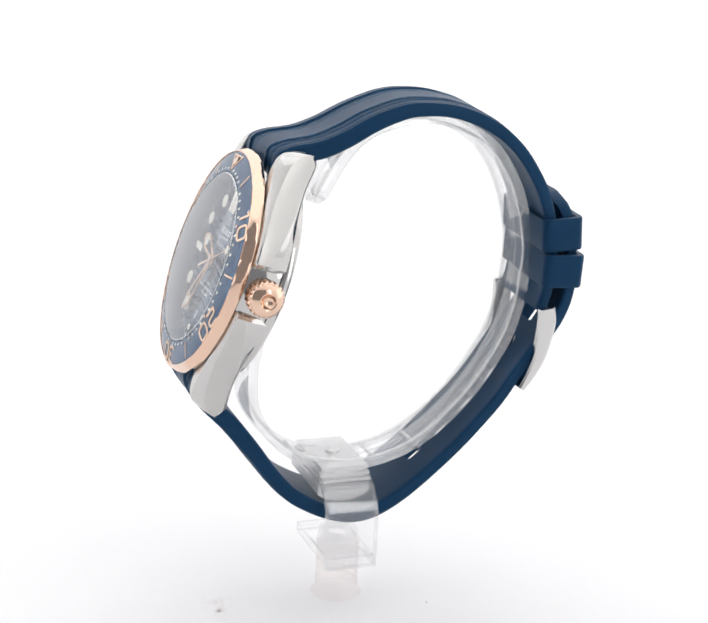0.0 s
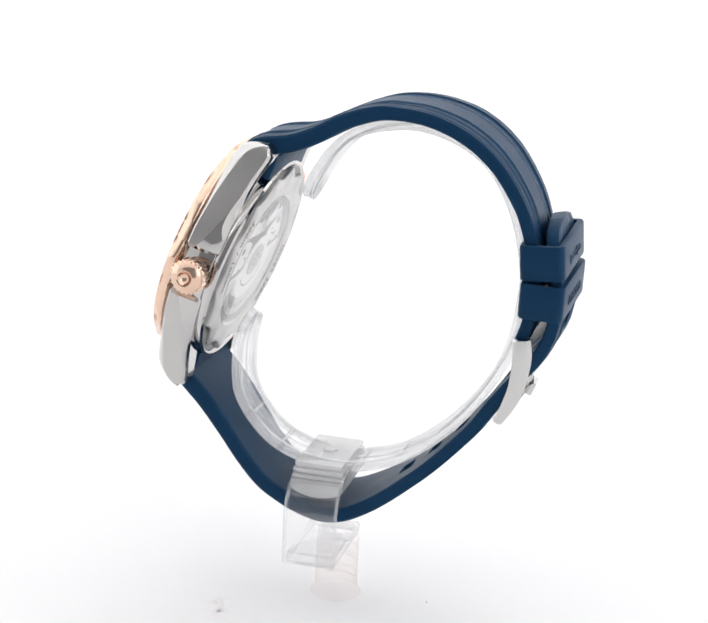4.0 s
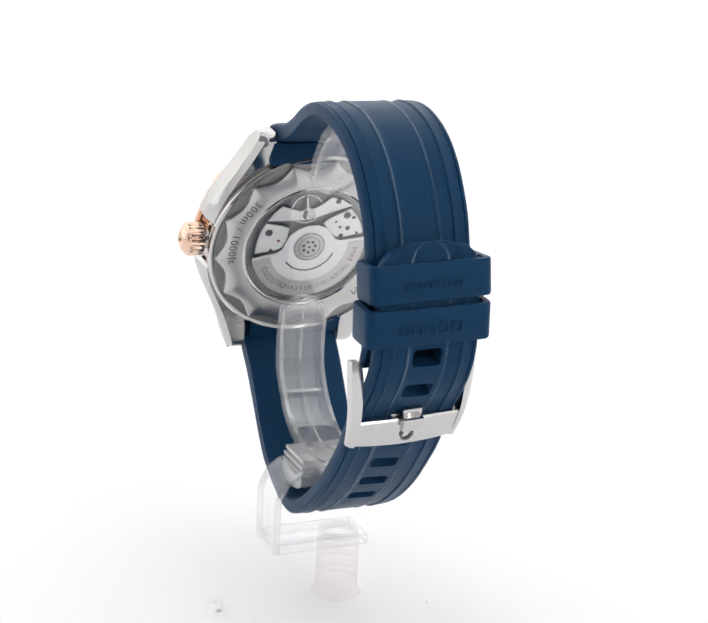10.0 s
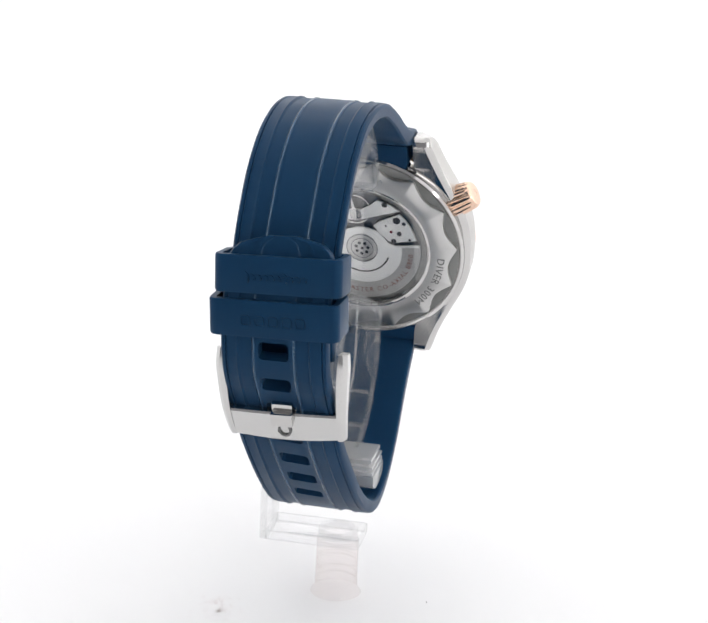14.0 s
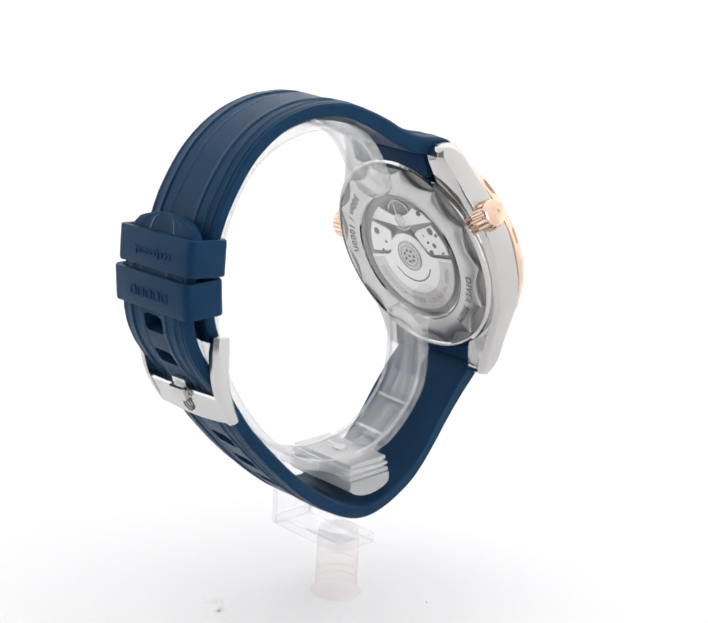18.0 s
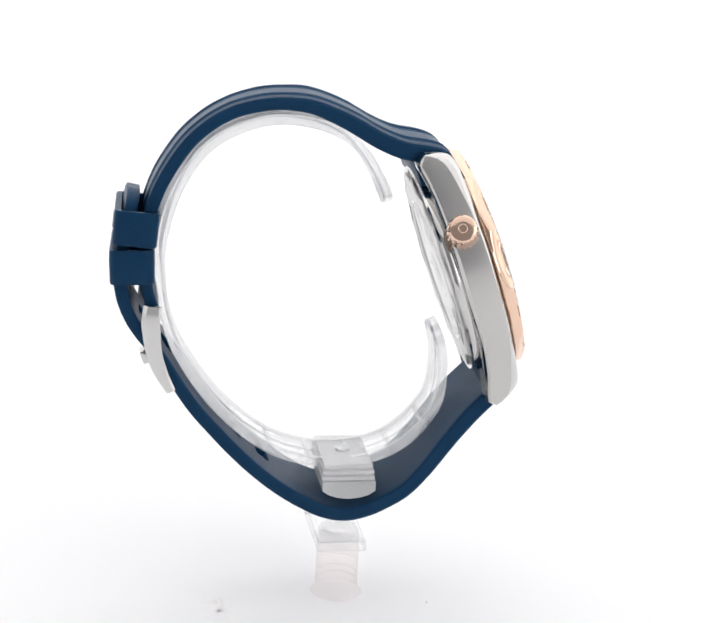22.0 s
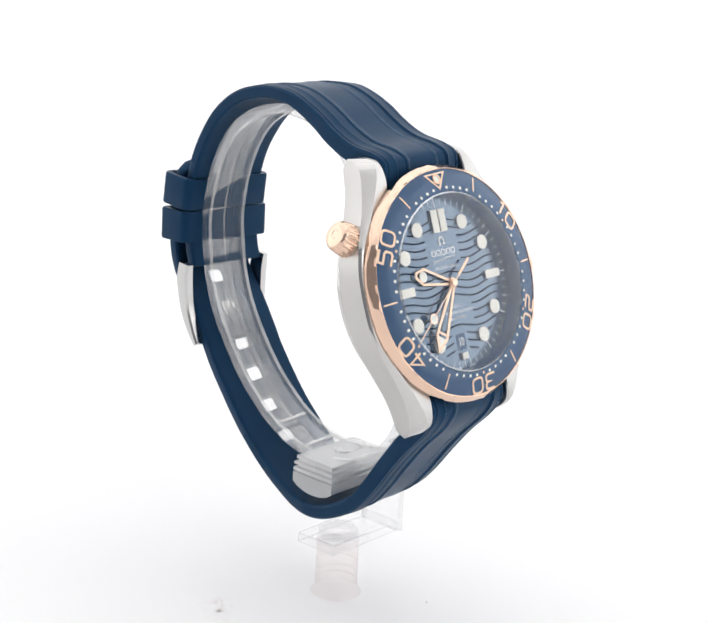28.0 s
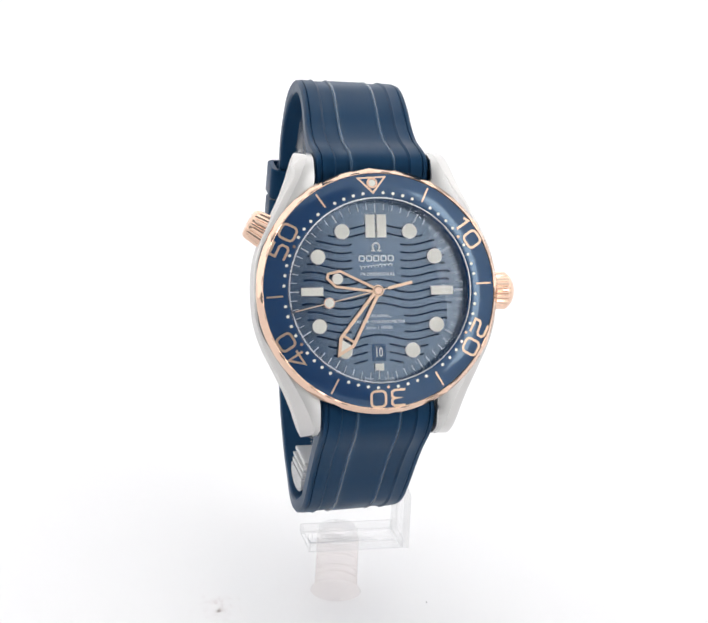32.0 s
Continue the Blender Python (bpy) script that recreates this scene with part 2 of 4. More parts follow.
def stroke(points, width, z0, z1, closed=False):
    """A ribbon of even width along a flat line, as a low ridge."""
    pts = [Vector(p) for p in points]
    n = len(pts)
    left, right = [], []
    for i, p in enumerate(pts):
        a = pts[i - 1] if (i > 0 or closed) else p
        b = pts[(i + 1) % n] if (i < n - 1 or closed) else p
        d1, d2 = (p - a), (b - p)
        d = (d1.normalized() if d1.length else Vector((0, 0))) + (d2.normalized() if d2.length else Vector((0, 0)))
        d = d.normalized() if d.length > 1e-6 else d2.normalized()
        nrm = Vector((-d.y, d.x))
        k = 1.0
        if d1.length and d2.length:
            k = 1 / max(0.5, abs(nrm.dot(Vector((-d2.y, d2.x)).normalized())))
        left.append(p + nrm * width / 2 * k)
        right.append(p - nrm * width / 2 * k)
    rows = [[(l.x, l.y, z0), (l.x, l.y, z1), (r.x, r.y, z1), (r.x, r.y, z0)] for l, r in zip(left, right)]
    return grid_bm(rows, close_u=closed, close_v=True, caps=not closed)


def letters(body, size, z, deep=0.04, spacing=1.0, align="CENTER"):
    """Lettering as a bmesh, lying in the plane at height z."""
    cu = bpy.data.curves.new("letters", "FONT")
    cu.body, cu.size, cu.align_x, cu.align_y, cu.extrude, cu.resolution_u = body, size, align, "CENTER", deep / 2, 2
    cu.space_character = spacing
    ob = bpy.data.objects.new("letters", cu)
    scene.collection.objects.link(ob)
    me = bpy.data.meshes.new_from_object(ob.evaluated_get(bpy.context.evaluated_depsgraph_get()))
    bm = bmesh.new()
    bm.from_mesh(me)
    for v in bm.verts:
        v.co.z += z
    bpy.data.objects.remove(ob)
    bpy.data.curves.remove(cu)
    bpy.data.meshes.remove(me)
    return bm


def bend(bm, r, a, outward=True):
    """Bends flat lettering round the z axis at the radius r, its middle at the angle a; outward: the letters' tops point away from the middle."""
    for v in bm.verts:
        if outward:
            q, t = r + v.co.y, a - v.co.x / r
        else:
            q, t = r - v.co.y, a + v.co.x / r
        v.co.x, v.co.y = q * cos(t), q * sin(t)
    return bm


def edge_faces(bm, flat=0.985):
    """Marks the bevels between a moulding's flat faces with its second, whitened material."""
    bm.normal_update()
    for f in bm.faces:
        f.material_index = 0 if max(abs(c) for c in f.normal) > flat else 1
    return bm


# ---- the setting ----
def build_setting():
    # floor that sweeps up into the back wall
    rows = []
    line = [(-0.75, 0.0), (-0.3, 0.0), (-0.1, 0.0), (0.05, 0.0), (0.12, 0.0)]
    for k in range(1, 13):
        a = pi / 2 * k / 12
        line.append((0.12 + 0.30 * sin(a), 0.30 - 0.30 * cos(a)))
    line += [(0.42, 0.5), (0.42, 0.85)]
    back = [(y + 0.0, z - 0.01) if i < 5 else (y + 0.01, z - 0.004) for i, (y, z) in enumerate(line)]
    for x in (-0.9, -0.45, 0.0, 0.45, 0.9):
        rows.append([(x * 1000, y * 1000, z * 1000) for y, z in line] + [(x * 1000, y * 1000, z * 1000) for y, z in back[::-1]])
    tagged(part("floor", grid_bm(rows, close_v=True, caps=True), SWEEP, smooth=60), "seamless white sweep of matt studio board with an added glow", "floor", kind="structure")
    # unseen walls and roof, added for fill light and reflections; all but one glow
    tagged(part("wall_west", box(-912, -900, -750, 430, -10, 860), GLOW_CLOTH), "unseen white side of an assumed photo tent, made to glow", "wall", kind="structure")
    tagged(part("wall_east", box(900, 912, -750, 430, -10, 860), GLOW_CLOTH), "unseen white side of an assumed photo tent, made to glow", "wall", kind="structure")
    tagged(part("ceiling", box(-912, 912, -750, 430, 862, 870), GLOW_CLOTH), "unseen white roof of an assumed photo tent, made to glow", "ceiling", kind="structure")
    # Unseen wall, grey so that the metal and dial reflect a dark side.
    tagged(part("wall_south", box(-912, 912, -770, -752, -10, 870), ROOM), "unseen grey wall behind the camera, added for dark reflections", "wall", kind="structure")
    # Unseen flap, placed to brighten the dial's right side by reflection.
    tagged(part("front_reflector", box(290, 898, -742, -736, -10, 858), GLOW_CLOTH), "unseen glowing white flap added for the dial's reflection", "wall", kind="structure")


build_setting()

# ---- the watch: millimetres, x to three o'clock, y to twelve, z out of the dial ----
AXES = Matrix(((0.98230, -0.06930, 0.17402), (0.18716, 0.32545, -0.92685), (0.00759, 0.94302, 0.33266)))
HEART = Matrix.Translation((0.00552, -0.02520, 0.05342)) @ AXES.to_4x4()    # the bezel's centre on the turntable
SLACK = Matrix(((0.97618, -0.11188, 0.18589), (0.21308, 0.33293, -0.91856), (0.04087, 0.93630, 0.34884)))
LOOSE = Matrix.Translation((0.00577, -0.02412, 0.05309)) @ SLACK.to_4x4() @ Matrix.Scale(0.9874, 4)    # the strap and the ring hang a little askew
BASE = pose(0, 0, FLOOR)

watch = tagged(new("wrist_watch"), "diver's wristwatch, blue dial and rubber strap, steel and rose gold", "watch")
watch.matrix_basis = BASE


def piece(name, bm, mat, label="", smooth=40, m=None, base=HEART):
    return part(name, bm, mat, watch, label, smooth, base @ (m if m is not None else Matrix.Identity(4)))


def flank(side):
    """One flank with its two lugs: a brushed outer face, polished bevels, rounded lug ends."""
    def soft(q, xs, vs):
        return float(np.mean([np.interp(abs(q + d), xs, vs) for d in (-1.6, -0.8, 0, 0.8, 1.6)])) if q < 19.5 else float(np.interp(q, xs, vs))
    tips = [22.1, 22.4, 22.7, 23.0, 23.3, 23.6, 23.9, 24.15, 24.3]
    rows = []
    for y in [-t for t in tips[::-1]] + np.linspace(-21.7, 21.7, 63).tolist() + tips:
        q = abs(y)
        out = soft(q, [0, 5, 9, 13, 16, 19, 22, 23.8, 24.4], [21.0, 20.7, 19.5, 17.5, 16.0, 14.7, 13.7, 13.1, 12.7])
        inn = soft(q, [0, 10, 15, 17.0, 17.4, 25], [17.0, 14.5, 11.5, 10.6, 10.0, 10.0])
        top = soft(q, [0, 16, 20, 21.6, 22.6, 23.2, 23.9, 24.3], [-1.25, -1.3, -1.5, -1.8, -2.3, -3.0, -4.7, -6.4])
        bot = soft(q, [0, 12, 18, 22, 23.0, 23.6, 24.0, 24.3], [-7.6, -7.4, -7.7, -8.5, -8.55, -8.2, -7.75, -7.1])
        b = min(float(np.interp(q, [8, 14, 24.4], [1.0, 1.5, 2.4])), (out - inn) * 0.66)
        drop = min(float(np.interp(q, [8, 14, 20, 24.4], [0.5, 0.8, 1.6, 2.0])), (top - bot) * 0.3)
        low = bot + min(0.9, (top - bot) * 0.25)
        if side > 0:      # the crown side's brushed face narrows to a leaf towards the crown
            low = min(top - drop - 0.7, low + float(np.interp(q, [3.8, 4.6, 6, 8, 11, 15], [4.4, 3.4, 2.6, 1.8, 0.8, 0])))
            out -= float(np.interp(q, [3.6, 4.4], [2.2, 0]))
        sec = [(inn, bot), (out - 1.2, bot), (out - 0.35, (bot + low) / 2), (out - 0.02, low - 0.06), (out, low), (out, top - drop - 0.15), (out - 0.12, top - drop), (out - b * 0.42, top - drop * 0.48), (out - b, top), ((out - b + inn) / 2, top + 0.02), (inn + 0.15, top - 0.1), (inn, top - 0.3)]
        rows.append([(side * x, y, z) for x, z in sec])
    bm = grid_bm(rows, close_v=True, caps=True)
    for k, f in enumerate(bm.faces):
        f.material_index = 0 if len(f.verts) == 4 and k % 12 == 4 else 2 if len(f.verts) == 4 and k % 12 in (8, 9, 11) else 1
    return bm


def build_case():
    drum = revolve([(0, -7.4), (19.4, -7.4), (19.8, -7.0), (19.8, -1.6), (19.4, -1.1), (15.85, -1.1), (15.85, -2.6), (0, -2.6)], 96, closed=False)
    case = piece("case_ring", drum, POLISHED, "polished steel case")
    for side in (-1, 1):
        piece("lug_flank", flank(side), [BRUSHED, POLISHED, SATIN], "brushed steel flank with two lugs and polished bevels", 24)
    return case


def scallop(a):
    return abs(sin(6 * a))


def on_cone(bm, base=1.85):
    """Lays marks drawn on the height base onto the conical insert."""
    for v in bm.verts:
        r = sqrt(v.co.x ** 2 + v.co.y ** 2)
        v.co.z += 0.84 + (19.5 - r) * 0.22 - base
    return bm


def build_bezel():
    prof = [(15.9, -1.2), (20.5, -1.2), (20.75, -0.95), (20.8, -0.4), (20.75, 0.15), (20.3, 0.78), (19.95, 0.95), (19.75, 0.91), (19.7, 0.6), (15.9, 0.6)]
    depth = [0, 0, 0, 0.12, 0.75, 0.58, 0.08, 0, 0, 0]
    bezel = piece("bezel", revolve(prof, 360, lambda a, k: -depth[k] * scallop(a)), ROSE, "rose gold bezel ring with a scalloped edge", 50, Matrix.Rotation(radians(2.97), 4, "Z"))
    part("bezel_insert", revolve([(15.6, 0.55), (19.68, 0.55), (19.68, 0.82), (19.5, 0.88), (16.0, 1.65), (15.75, 1.62), (15.6, 1.4)], 120), CERAMIC, bezel, "glossy blue ceramic insert")
    # raised marks of the scale
    for k in range(60):
        a = pi / 2 - 2 * pi * k / 60
        if k == 0:
            continue
        if k % 10 == 5:
            part("baton", on_cone(moved(slab(rect_outline(17.9, 0, 2.7, 0.28), 1.85, 1.99), Matrix.Rotation(a, 4, "Z"))), ROSE_SATIN, bezel)
        else:
            r = 16.35
            if k % 10 == 0:
                r = 16.25
            part("dot", on_cone(slab(disc_outline(0.27, 10, r * cos(a), r * sin(a)), 1.8, 1.98)), LUME if k % 5 else ROSE, bezel)
    tri = [(-2.35, 19.0), (2.35, 19.0), (0, 16.35)]
    part("triangle", on_cone(stroke(tri, 0.32, 1.8, 2.0, closed=True)), ROSE_SATIN, bezel, "rose gold triangle at zero")
    part("pip_ring", on_cone(moved(revolve([(0.62, 1.8), (0.92, 1.8), (0.92, 2.1), (0.62, 2.1)], 24), Matrix.Translation((0, 18.05, 0)))), ROSE, bezel)
    part("pip", on_cone(slab(disc_outline(0.6, 20, 0, 18.05), 1.8, 2.08, 0.1)), LUME, bezel, "luminous pip")
    shapes = {
        "1": ([(-0.55, 0.85), (0.15, 1.25), (0.15, -1.25)], False),
        "2": ([(-0.95, 1.25), (0.6, 1.25), (0.95, 0.95), (0.95, 0.3), (0.6, 0.0), (-0.6, -0.1), (-0.95, -0.4), (-0.95, -1.25), (1.0, -1.25)], False),
        "3": ([(-0.95, 1.25), (0.6, 1.25), (0.95, 0.95), (0.95, 0.3), (0.65, 0.05), (-0.3, 0.03), (0.65, 0.0), (0.95, -0.3), (0.95, -0.95), (0.6, -1.25), (-0.95, -1.25)], False),
        "4": ([(0.55, -1.3), (0.55, 1.25), (-1.1, -0.6), (1.15, -0.6)], False),
        "5": ([(0.95, 1.25), (-0.9, 1.25), (-0.9, 0.25), (0.6, 0.25), (0.95, -0.05), (0.95, -0.95), (0.6, -1.25), (-0.95, -1.25)], False),
        "0": (rect_outline(0, 0, 2.45, 2.6, 0, 0.7, 3), True),
    }
    for k, word in ((10, "10"), (20, "20"), (30, "30"), (40, "40"), (50, "50")):
        a = pi / 2 - 2 * pi * k / 60
        for i, ch in enumerate(word):
            line, shut = shapes[ch]
            bm = stroke(line if shut else [(x * 1.2, y * 1.04) for x, y in line], 0.40, 1.85, 2.0, closed=shut)
            off = -1.72 if i == 0 else 1.72
            if ch == "1":
                off += 0.35
            m = Matrix.Rotation(a - pi / 2, 4, "Z") @ Matrix.Translation((off, 18.15, 0))
            part("numeral", on_cone(moved(bm, m)), ROSE_SATIN, bezel, "rose gold numeral " + ch)
    return bezel


def build_dial():
    dial = piece("dial", slab(disc_outline(15.7, 96), -1.0, 0.0), DIAL, "glossy blue ceramic dial with engraved waves", 40, Matrix.Translation((0, 0, -1.29 * MM)))
    # engraved waves, one dark line below another
    waves = []
    for k in range(-9, 10):
        y0 = k * 1.34 + 0.2
        half = sqrt(max(0, (13.1 - 0.5 * (k % 2)) ** 2 - y0 ** 2))
        if half < 3:
            continue
        # the lines stop short of the lettering and the date
        gap = 4.2 if 2.2 < y0 < 8.4 else 4.6 if -7.0 < y0 < -3.2 else 1.9 if -12.5 < y0 < -8.6 else 0
        for lo, hi in ([(-half, -gap), (gap, half)] if gap else [(-half, half)]):
            n = max(3, int((hi - lo) * 3))
            pts = [(x, y0 + 0.46 * cos(2 * pi * x / 11.5)) for x in np.linspace(lo, hi, n + 1)]
            waves.append(stroke(pts, 0.29, -0.02, 0.012))
    tagged(part("wave_groove", join(*waves), GROOVE, dial, "dark engraved wave lines"), kind="stuff")
    part("rehaut", revolve([(15.1, 0.0), (15.75, 0.0), (15.75, 2.7), (15.62, 2.75), (15.5, 2.5), (15.1, 0.06)], 120), CERAMIC, dial, "dark blue inner ring")
    for k in range(60):
        a = pi / 2 - 2 * pi * k / 60
        ln = 1.5 if k % 5 == 0 else 1.05
        part("minute_mark", moved(slab(rect_outline(14.85 - ln / 2, 0, ln, 0.10 if k % 5 else 0.15), 0.0, 0.03), Matrix.Rotation(a, 4, "Z")), WHITE_INK, dial)

    def applied(outline, label):
        mk = part("hour_marker", slab(outline, 0.0, 0.42, 0.06), POLISHED, dial, label)
        return mk

    def fill(outline):
        part("lume_fill", slab(outline, 0.3, 0.5, 0.05), LUME, dial)

    for k in (1, 2, 4, 5, 7, 8, 10, 11):
        a = pi / 2 - 2 * pi * k / 12
        x, y = 11.65 * cos(a), 11.65 * sin(a)
        applied(disc_outline(1.38, 28, x, y), "round luminous hour marker in a metal rim")
        fill(disc_outline(1.2, 28, x, y))
    for x, w in ((11.2, 4.0), (-11.2, 4.0)):
        applied(rect_outline(x, 0, w, 1.6), "long luminous hour marker in a metal rim")
        fill(rect_outline(x, 0, w - 0.32, 1.3))
    for x in (-0.98, 0.98):
        applied(rect_outline(x, 11.0, 1.75, 4.1), "upright luminous hour marker in a metal rim")
        fill(rect_outline(x, 11.0, 1.45, 3.8))
    applied(rect_outline(0, -12.85, 1.65, 1.3), "short luminous hour marker in a metal rim")
    fill(rect_outline(0, -12.85, 1.35, 1.0))
    part("date_frame", slab(rect_outline(0, -10.4, 2.35, 2.8), 0.0, 0.05), CERAMIC, dial, "dark date window")
    part("date_numeral", moved(letters("10", 2.3, 0.07, 0.02), Matrix.Translation((0, -10.4, 0)) @ Matrix.Diagonal((0.62, 1, 1, 1))), WHITE_INK, dial, "white date number ten")
    # maker's emblem and name: plain shapes
    horse = [(-0.85, 6.85), (-0.35, 6.85), (-0.5, 7.15), (-0.62, 7.6), (-0.35, 8.05), (0, 8.18), (0.35, 8.05), (0.62, 7.6), (0.5, 7.15), (0.35, 6.85), (0.85, 6.85)]
    part("emblem", stroke(horse, 0.26, 0.0, 0.12), SATIN, dial, "small applied metal emblem")
    for x in (-2.5, -1.25, 0.0, 1.25, 2.5):
        part("name_bar", stroke(rect_outline(x, 5.55, 0.85, 0.85, 0, 0.15, 2), 0.2, 0.0, 0.05, closed=True), WHITE_INK, dial)
    part("script_bar", stroke([(-2.9 + 0.058 * i + 0.12 * sin(i * 0.62), 4.0 + 0.005 * i + (0.16 + 0.14 * (i < 9 or 60 < i < 70)) * cos(i * 0.62)) for i in range(101)], 0.13, 0.0, 0.03), WHITE_INK, dial)
    for body, y, size in (("PROFESSIONAL", 2.85, 0.82), ("CO-AXIAL", -4.2, 0.75), ("MASTER CHRONOMETER", -5.2, 0.75), ("300m / 1000ft", -6.2, 0.75)):
        part("lettering", moved(letters(body, size, 0.02, 0.02, 1.08), Matrix.Translation((0.2, y, 0))), WHITE_INK, dial)
    part("lettering", bend(letters("SWISS", 0.55, 0.02, 0.02), 14.9, -pi / 2 - 0.12, False), WHITE_INK, dial)
    part("lettering", bend(letters("MADE", 0.55, 0.02, 0.02), 14.9, -pi / 2 + 0.12, False), WHITE_INK, dial)
    return dial


def hand_pose(a, z):
    """A hand's pose on the dial; a: degrees clockwise from twelve."""
    return HEART @ Matrix.Translation((0, 0, z * MM)) @ Matrix.Rotation(radians(-a), 4, "Z")


def build_hands():
    def frame_hand(name, outline, holes_width, z0, tip, label):
        h = part(name, stroke(outline, holes_width, 0, 0.22, closed=True), ROSE_SATIN, watch, label)
        h.matrix_basis = hand_pose(0, z0)
        return h
    hour = frame_hand("hour_hand", [(0.3, 0.6), (1.35, 7.1), (0.4, 8.9), (-0.4, 8.9), (-1.35, 7.1), (-0.3, 0.6)], 0.42, -0.8, 8.5, "open-worked rose gold hour hand")
    part("lume", slab(disc_outline(0.92, 20, 0, 7.15), 0.02, 0.2), LUME, hour, "round luminous spot")
    part("hub", slab(disc_outline(1.0, 24), 0.0, 0.24), ROSE, hour)
    minute = frame_hand("minute_hand", [(0.3, 0.6), (1.25, 10.2), (0, 12.7), (-1.25, 10.2), (-0.3, 0.6)], 0.55, -0.5, 12.8, "open-worked rose gold minute hand with an arrow tip")
    part("lume", slab([(-0.95, 10.3), (0.95, 10.3), (0, 12.2)], 0.02, 0.2), LUME, minute, "luminous arrow tip")
    part("hub", slab(disc_outline(0.9, 24), 0.0, 0.26), ROSE_SATIN, minute)
    part("cross_piece", slab(rect_outline(0, 9.6, 2.0, 0.4), 0.0, 0.2), ROSE_SATIN, minute)
    second = part("seconds_hand", join(stroke([(0, -2.0), (0, 14.6)], 0.16, 0, 0.12), stroke([(0, -6.0), (0, -1.8)], 0.5, 0, 0.12)), ROSE_SATIN, watch, "thin rose gold seconds hand")
    second.matrix_basis = hand_pose(0, -0.2)
    part("lume", slab(disc_outline(0.78, 20, 0, 8.7), -0.01, 0.17), LUME, second, "luminous dot")
    part("rim", moved(revolve([(0.76, -0.02), (0.95, -0.02), (0.95, 0.18), (0.76, 0.18)], 24), Matrix.Translation((0, 8.7, 0))), ROSE, second)
    part("hub", slab(disc_outline(0.72, 24), -0.05, 0.3, 0.1), ROSE, second)
    return hour, minute, second


def build_crystal():
    prof = [(0, 2.75)] + [(r, 2.75 - 0.8 * (r / 15.4) ** 2) for r in (2, 4, 6, 8, 10, 12, 13.5, 14.6)] + [(15.1, 1.93), (15.4, 1.85), (15.58, 1.65), (15.58, 1.35)]
    c = piece("crystal", revolve(prof, 96, closed=False), CRYSTAL, "clear domed sapphire crystal", 60)
    c.visible_shadow = False
    edge = part("bevel", revolve([(15.36, 1.90), (15.60, 1.72), (15.60, 1.60), (15.36, 1.78)], 120), BEVEL, c, "bright polished rim of the crystal")
    edge.visible_shadow = False
    return c


def crown_bm(length, r0, r1, flutes, cap, domed=True):
    """A fluted crown along +x from 0, with a domed or a flat end."""
    rows = []
    segs = flutes * 4
    prof = [(0.0, r0 * 0.8, 0), (0.15, r0 * 0.97, 1), (length - cap, r1, 1), (length - cap * 0.85, r1 * 0.95, 0.6), (length - cap * 0.78, r1 * 0.88, 0), (length - cap * 0.6, r1 * 0.86, 0), (length - cap * 0.32, r1 * 0.74, 0), (length - cap * 0.1, r1 * 0.57, 0), (length, r1 * 0.46, 0), (length - 0.08, r1 * 0.40, 0), (length - 0.5, r1 * 0.31, 0), (length - 0.8, r1 * 0.2, 0), (length - 0.95, r1 * 0.06, 0)]
    if not domed:
        prof[3:] = [(length - cap * 0.6, r1 * 0.97, 0.9), (length - cap * 0.35, r1 * 0.92, 0.2), (length - cap * 0.1, r1 * 0.82, 0), (length, r1 * 0.68, 0), (length - 0.02, r1 * 0.3, 0), (length - 0.1, r1 * 0.26, 0)]
    for x, r, f in prof:
        row = []
        for i in range(segs):
            q = r * (1 - 0.075 * f * (1 if i % 4 in (2, 3) else 0))
            a = 2 * pi * i / segs
            row.append((x, q * cos(a), q * sin(a)))
        rows.append(row)
    return grid_bm(rows, close_v=True, caps=True)


def build_crowns():
    m = Matrix.Translation((20.3 * MM, 0, -4.65 * MM))
    c = piece("crown", crown_bm(4.3, 3.2, 3.25, 22, 1.4), ROSE, "fluted rose gold winding crown", 30, m)
    part("crown_tube", moved(revolve([(0, -2.6), (1.9, -2.6), (1.9, 0.2), (0, 0.2)], 24, closed=False), Matrix.Rotation(pi / 2, 4, "Y")), POLISHED, c)
    a = radians(150)
    m = Matrix.Translation((19.2 * cos(a) * MM, 19.2 * sin(a) * MM, -4.9 * MM)) @ Matrix.Rotation(a, 4, "Z")
    v = piece("helium_valve", crown_bm(5.3, 3.3, 2.7, 18, 1.2, False), ROSE, "conical fluted rose gold valve", 30, m)
    part("valve_collar", moved(revolve([(0, -1.6), (2.3, -1.6), (2.3, 0.2), (0, 0.2)], 24, closed=False), Matrix.Rotation(pi / 2, 4, "Y")), POLISHED, v)


